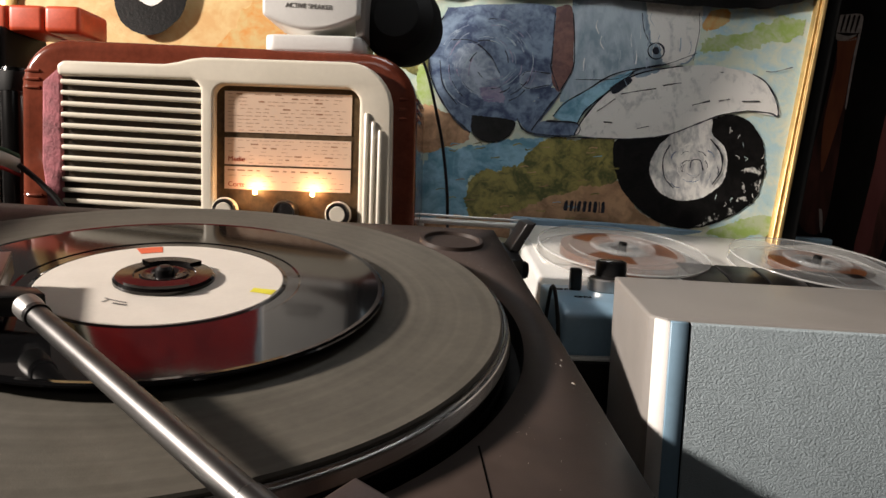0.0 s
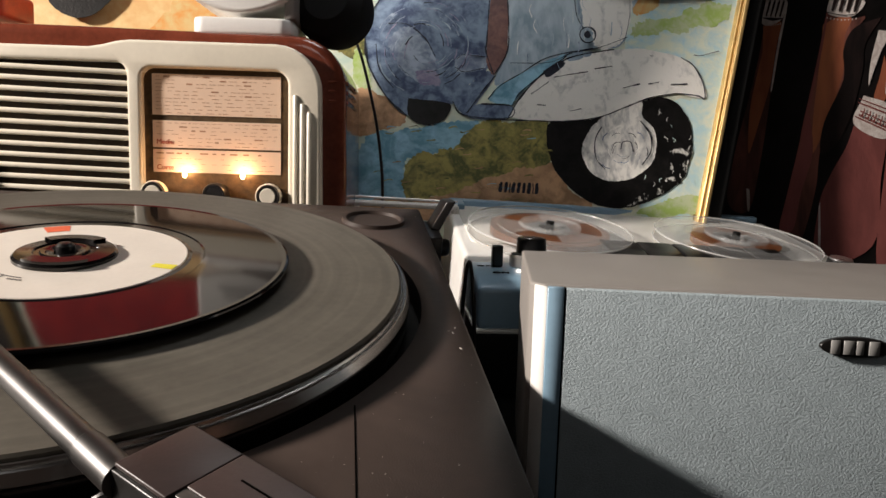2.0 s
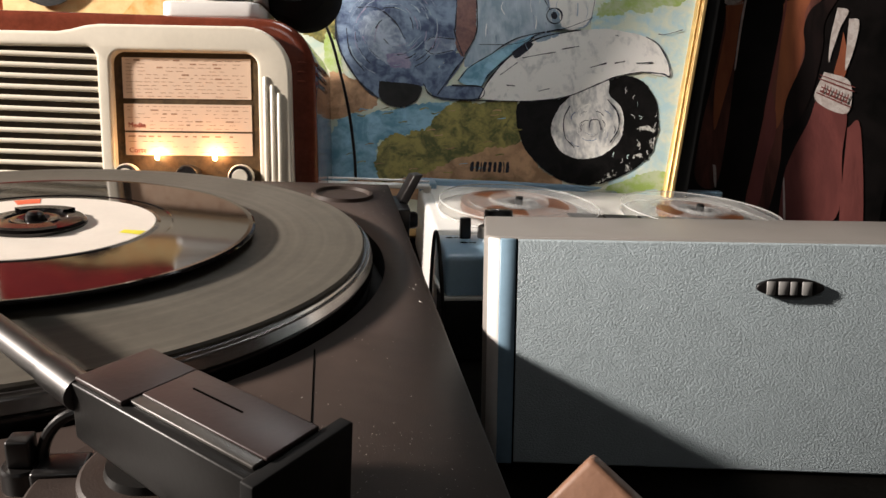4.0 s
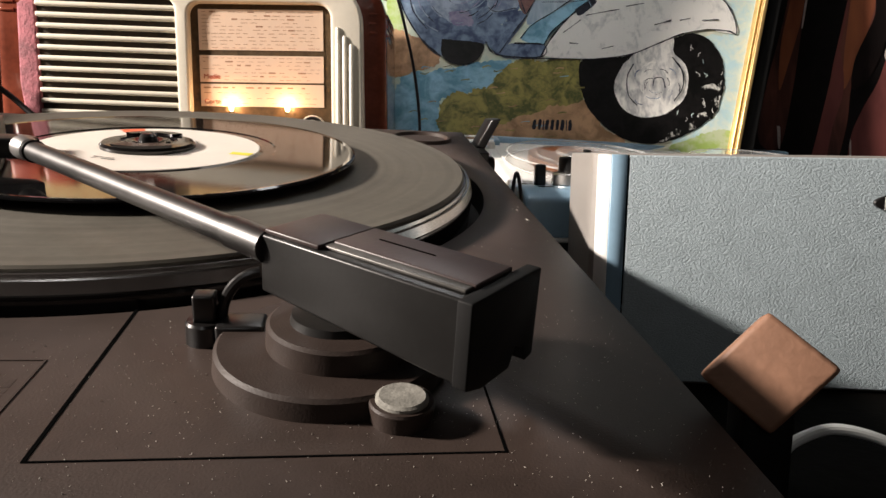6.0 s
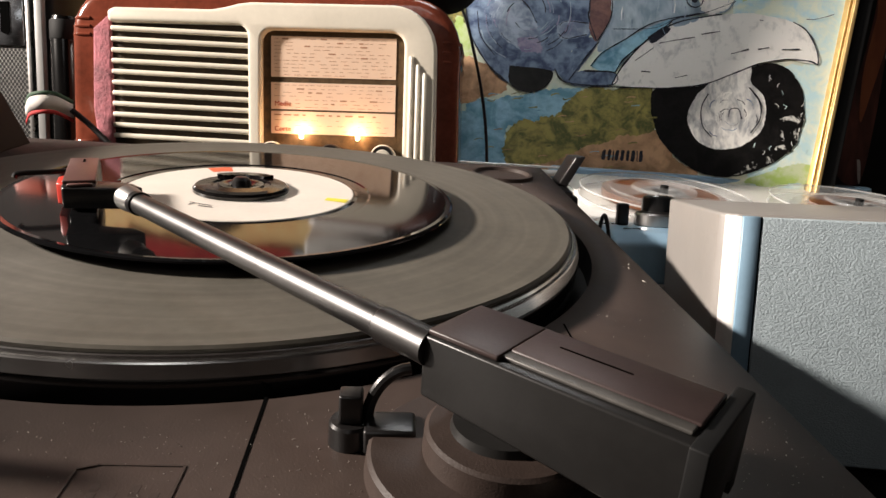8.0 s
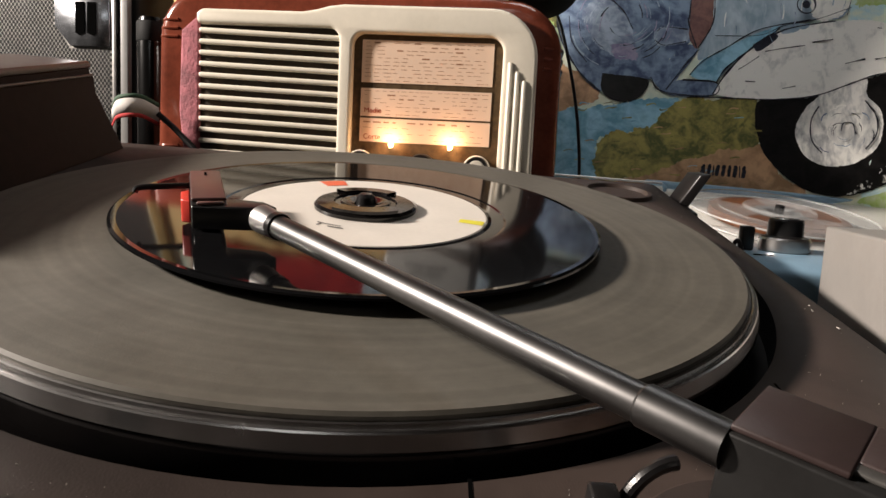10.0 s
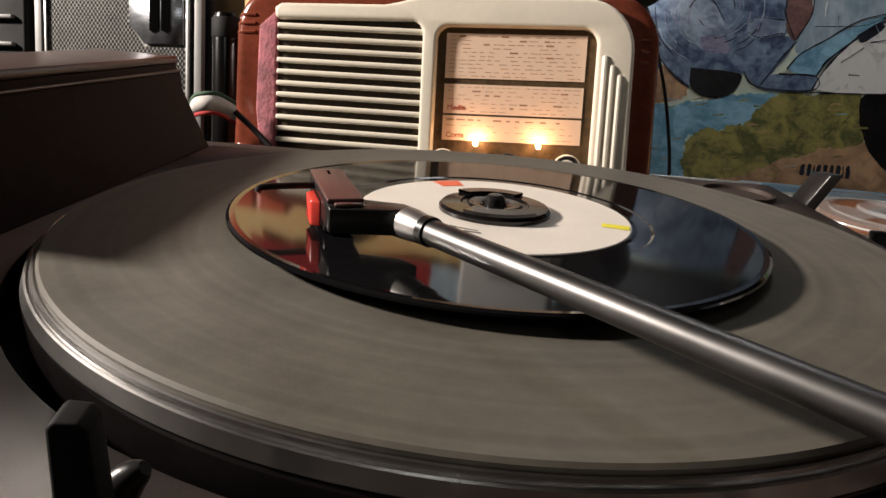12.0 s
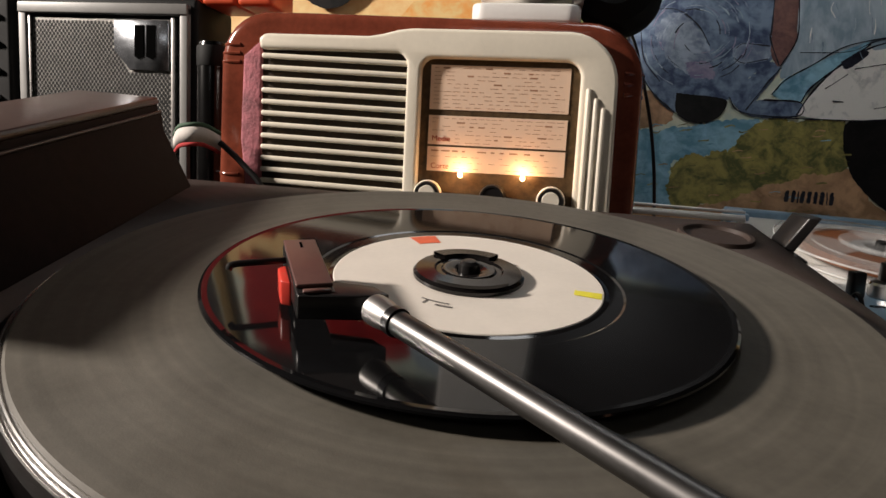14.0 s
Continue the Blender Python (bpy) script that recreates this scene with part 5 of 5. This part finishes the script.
part("frame_bar", box(0.0755, 0.0835, -0.005, 0.002, 0.0, 0.2325, 0.001), SILVER, boombox, "silver frame bar")
part("frame_bar", box(-0.092, 0.0835, -0.006, 0.002, 0.226, 0.2345, 0.001), SILVER, boombox, "silver frame bar")
part("grille_plate", box(-0.079, 0.066, -0.002, 0.001, 0.0, 0.223), MESH, boombox, "perforated metal grille")
holes = bmesh.new()
for r in range(53):
    for c in range(36):
        x, z = -0.0765 + c * 0.0040 + (0.0020 if r % 2 else 0), 0.10 + r * 0.0023
        if z > 0.182 and x > 0.006 + 1.05 * max(0.0, 0.199 - z):
            continue
        if x < 0.064:
            bmesh.ops.create_circle(holes, cap_ends=True, segments=6, radius=0.00155, matrix=Matrix.Translation((x, -0.00215, z)) @ pose(0, 0, 0, 90))
tagged(part("perforation", holes, MATT_BLACK, boombox, "rows of round holes"), kind="stuff")
part("inner_trim", box(0.0665, 0.0700, -0.004, 0.001, 0.0, 0.224, 0.0005), ALU, boombox)
part("inner_trim", box(-0.0825, -0.0800, -0.004, 0.001, 0.0, 0.224, 0.0005), ALU, boombox)
bd = part("badge_plate", prism([(0.008, 0.222), (0.064, 0.222), (0.064, 0.1835), (0.024, 0.1835), (0.008, 0.199)], 0.002, 0.0045, 0.0006, 1, STAND), material("worn_chrome", (0.42, 0.44, 0.47), 0.25, metal=0.9, vary=0.5, scale=90), boombox, "worn chrome badge plate")
for x0 in (0.030, 0.042):
    part("badge_slot", prism([(x0, 0.218), (x0 + 0.009, 0.218), (x0 + 0.009, 0.194), (x0 + (0.004 if x0 < 0.04 else 0.006), 0.192), (x0, 0.194)], 0.0045, 0.0052, 0, 1, STAND), SEAM, bd)
for piece in boombox.children_recursive:
    for v in piece.data.vertices:
        v.co.x, v.co.z = v.co.x * 0.85, v.co.z * 1.015
DK = Matrix.Translation((-0.476, 0.280, TOP))
deck = root("amplifier", DK, "dark hi-fi unit with rows of silver knobs", "amplifier")
part("case", box(-0.06, 0.055, 0.0, 0.06, 0.0, 0.245, 0.003), MATT_BLACK, deck)
for i in range(6):
    z = 0.115 + i * 0.022
    part("slider", box(0.020, 0.045, -0.0040, 0.001, z, z + 0.0035, 0.001), SILVER, deck, "silver slider")
    part("knob", lathe([(0.0, 0.010), (0.0045, 0.010), (0.005, 0.0)], 18, Matrix.Translation((0.005, 0.0, z + 0.011)) @ STAND), BLACK, deck)
tagged(part("orange_box", merge(*[box(-0.318 + i * 0.030, -0.2885 + i * 0.030, 0.290, 0.335, 0.1525, 0.1740, 0.004, 3) for i in range(4)]), material("orange_plastic", (0.62, 0.085, 0.03), 0.4, vary=0.2, scale=60)), "ribbed orange-red plastic box on the cassette player", "box")
bottle = root("bottle", Matrix.Translation((-0.2330, 0.262, TOP)), "matt black bottle standing beside the radio", "bottle")
part("body", lathe([(0.0, 0.0), (0.010, 0.0), (0.011, 0.003), (0.011, 0.200), (0.0095, 0.206), (0.0, 0.207)], 24), material("bottle_black", (0.003, 0.0028, 0.0028), 0.2, vary=0.3, spec=0.3), bottle)
part("cap_ring", lathe([(0.0112, 0.188), (0.0116, 0.189), (0.0116, 0.202), (0.0112, 0.203)], 24), MATT_BLACK, bottle)
rib = root("ribbon", pose(-0.2240, 0.215, 0.041), "small striped ribbon in green, white and red", "ribbon")
for name, z0, mat in (("green_stripe", 0.0085, material("ribbon_green", (0.05, 0.10, 0.06), 0.8)), ("white_stripe", -0.0020, material("ribbon_white", (0.62, 0.58, 0.54), 0.8)), ("red_stripe", -0.0050, material("ribbon_red", (0.42, 0.03, 0.03), 0.8))):
    pts = [(-0.016, 0.004, -0.004), (-0.008, -0.003, 0.002), (0.002, -0.005, 0.004), (0.010, 0.0, 0.004), (0.018, 0.008, -0.001)]
    bm = bmesh.new()
    line = smooth_line([(x, y, z + z0) for x, y, z in pts], 5)
    h = 0.0105 if name == "white_stripe" else 0.003
    rows = [(bm.verts.new(q), bm.verts.new(q + Vector((0, 0, h))), bm.verts.new(q + Vector((0, 0.0008, h))), bm.verts.new(q + Vector((0, 0.0008, 0)))) for q in line]
    for a, b in zip(rows, rows[1:]):
        for i in range(4):
            bm.faces.new((a[i], a[(i + 1) % 4], b[(i + 1) % 4], b[i]))
    part(name, bm, mat, rib)
tagged(part("black_cable", tube(smooth_line([(-0.206, 0.222, 0.044), (-0.190, 0.224, 0.030), (-0.172, 0.222, 0.010), (-0.165, 0.224, -0.03), (-0.160, 0.222, TOP + 0.002)], 6), 0.0022, 10), BLACK), "black cable hanging before the radio", "cable")
tagged(part("power_cord", tube(smooth_line([(0.078, 0.330, 0.150), (0.086, 0.325, 0.128), (0.098, 0.318, 0.080), (0.104, 0.312, 0.040), (0.106, 0.306, 0.008), (0.108, 0.30, -0.03), (0.112, 0.298, TOP + 0.0015)], 6), 0.0013, 8), BLACK), "thin black cord hanging in front of the painting", "cable")
tagged(part("metal_rod", merge(tube([(0.083, 0.300, 0.0105), (0.170, 0.300, 0.0085)], 0.0026, 12), tube([(0.083, 0.302, TOP), (0.083, 0.302, 0.011)], 0.0035, 10), tube([(0.083, 0.300, 0.0155), (0.170, 0.300, 0.0130)], 0.0010, 10), tube([(0.168, 0.302, TOP), (0.168, 0.302, 0.009)], 0.0035, 10)), RAIL), "shiny metal rod rail behind the turntable", "rail")

tagged(part("lead_cable", tube(smooth_line([(0.1650, 0.128, TOP + 0.0015), (0.1672, 0.114, -0.030), (0.1690, 0.106, -0.012), (0.1712, 0.099, -0.026), (0.1728, 0.097, -0.055), (0.1722, 0.096, TOP + 0.0015)], 6), 0.0011, 8), BLACK), "thin black lead hanging beside the blue pedal", "cable")

# ---- small things at the right front ----
T = Vector((0.1917, -0.1548, -0.0322))
ea, eb = Vector((0.0118, -0.0074, -0.0098)), Vector((-0.0127, 0.0006, -0.0137))
face = Matrix((ea.normalized(), eb.normalized(), ea.cross(eb).normalized())).transposed().to_4x4()
block = root("wooden_block", Matrix.Translation((T + ea * 0.5 + eb * 0.5)), "small pale wooden block on a black stand beside the turntable", "block")
turned = face.copy()
part("block", box(-0.0084, 0.0084, -0.0093, 0.0093, -0.0045, 0.0045, 0.0012, 2, turned), WOOD, block, "pale worn wood")
part("stand", prism([(-0.006, -0.004), (0.004, -0.005), (0.004, 0.005), (-0.005, 0.006)], TOP - (T + ea * 0.5 + eb * 0.5).z, -0.004, 0.001, 2), MATT_BLACK, block, "black stand")
LEAD = [(0.2148, -0.1199, TOP + 0.0018), (0.2157, -0.1199, TOP + 0.0042), (0.2167, -0.1199, TOP + 0.0081), (0.2204, -0.1199, TOP + 0.0122), (0.2304, -0.1190, TOP + 0.0150), (0.2444, -0.1185, TOP + 0.0117), (0.2540, -0.1190, TOP + 0.0058), (0.2625, -0.1230, TOP + 0.0017), (0.2760, -0.1380, TOP + 0.0015)]
cable = root("white_cable", Matrix.Translation((0, 0, 0)), "white plastic cable arching over the table", "cable")
part("lead", tube(smooth_line(LEAD, 6), 0.0015, 12), CABLE_WHITE, cable)
part("plug_sleeve", tube([(0.2142, -0.1199, TOP), (0.2154, -0.1199, TOP + 0.0040), (0.2160, -0.1199, TOP + 0.0056)], [0.0026, 0.0026, 0.0019], 14), CABLE_WHITE, cable, "stiff plug sleeve")
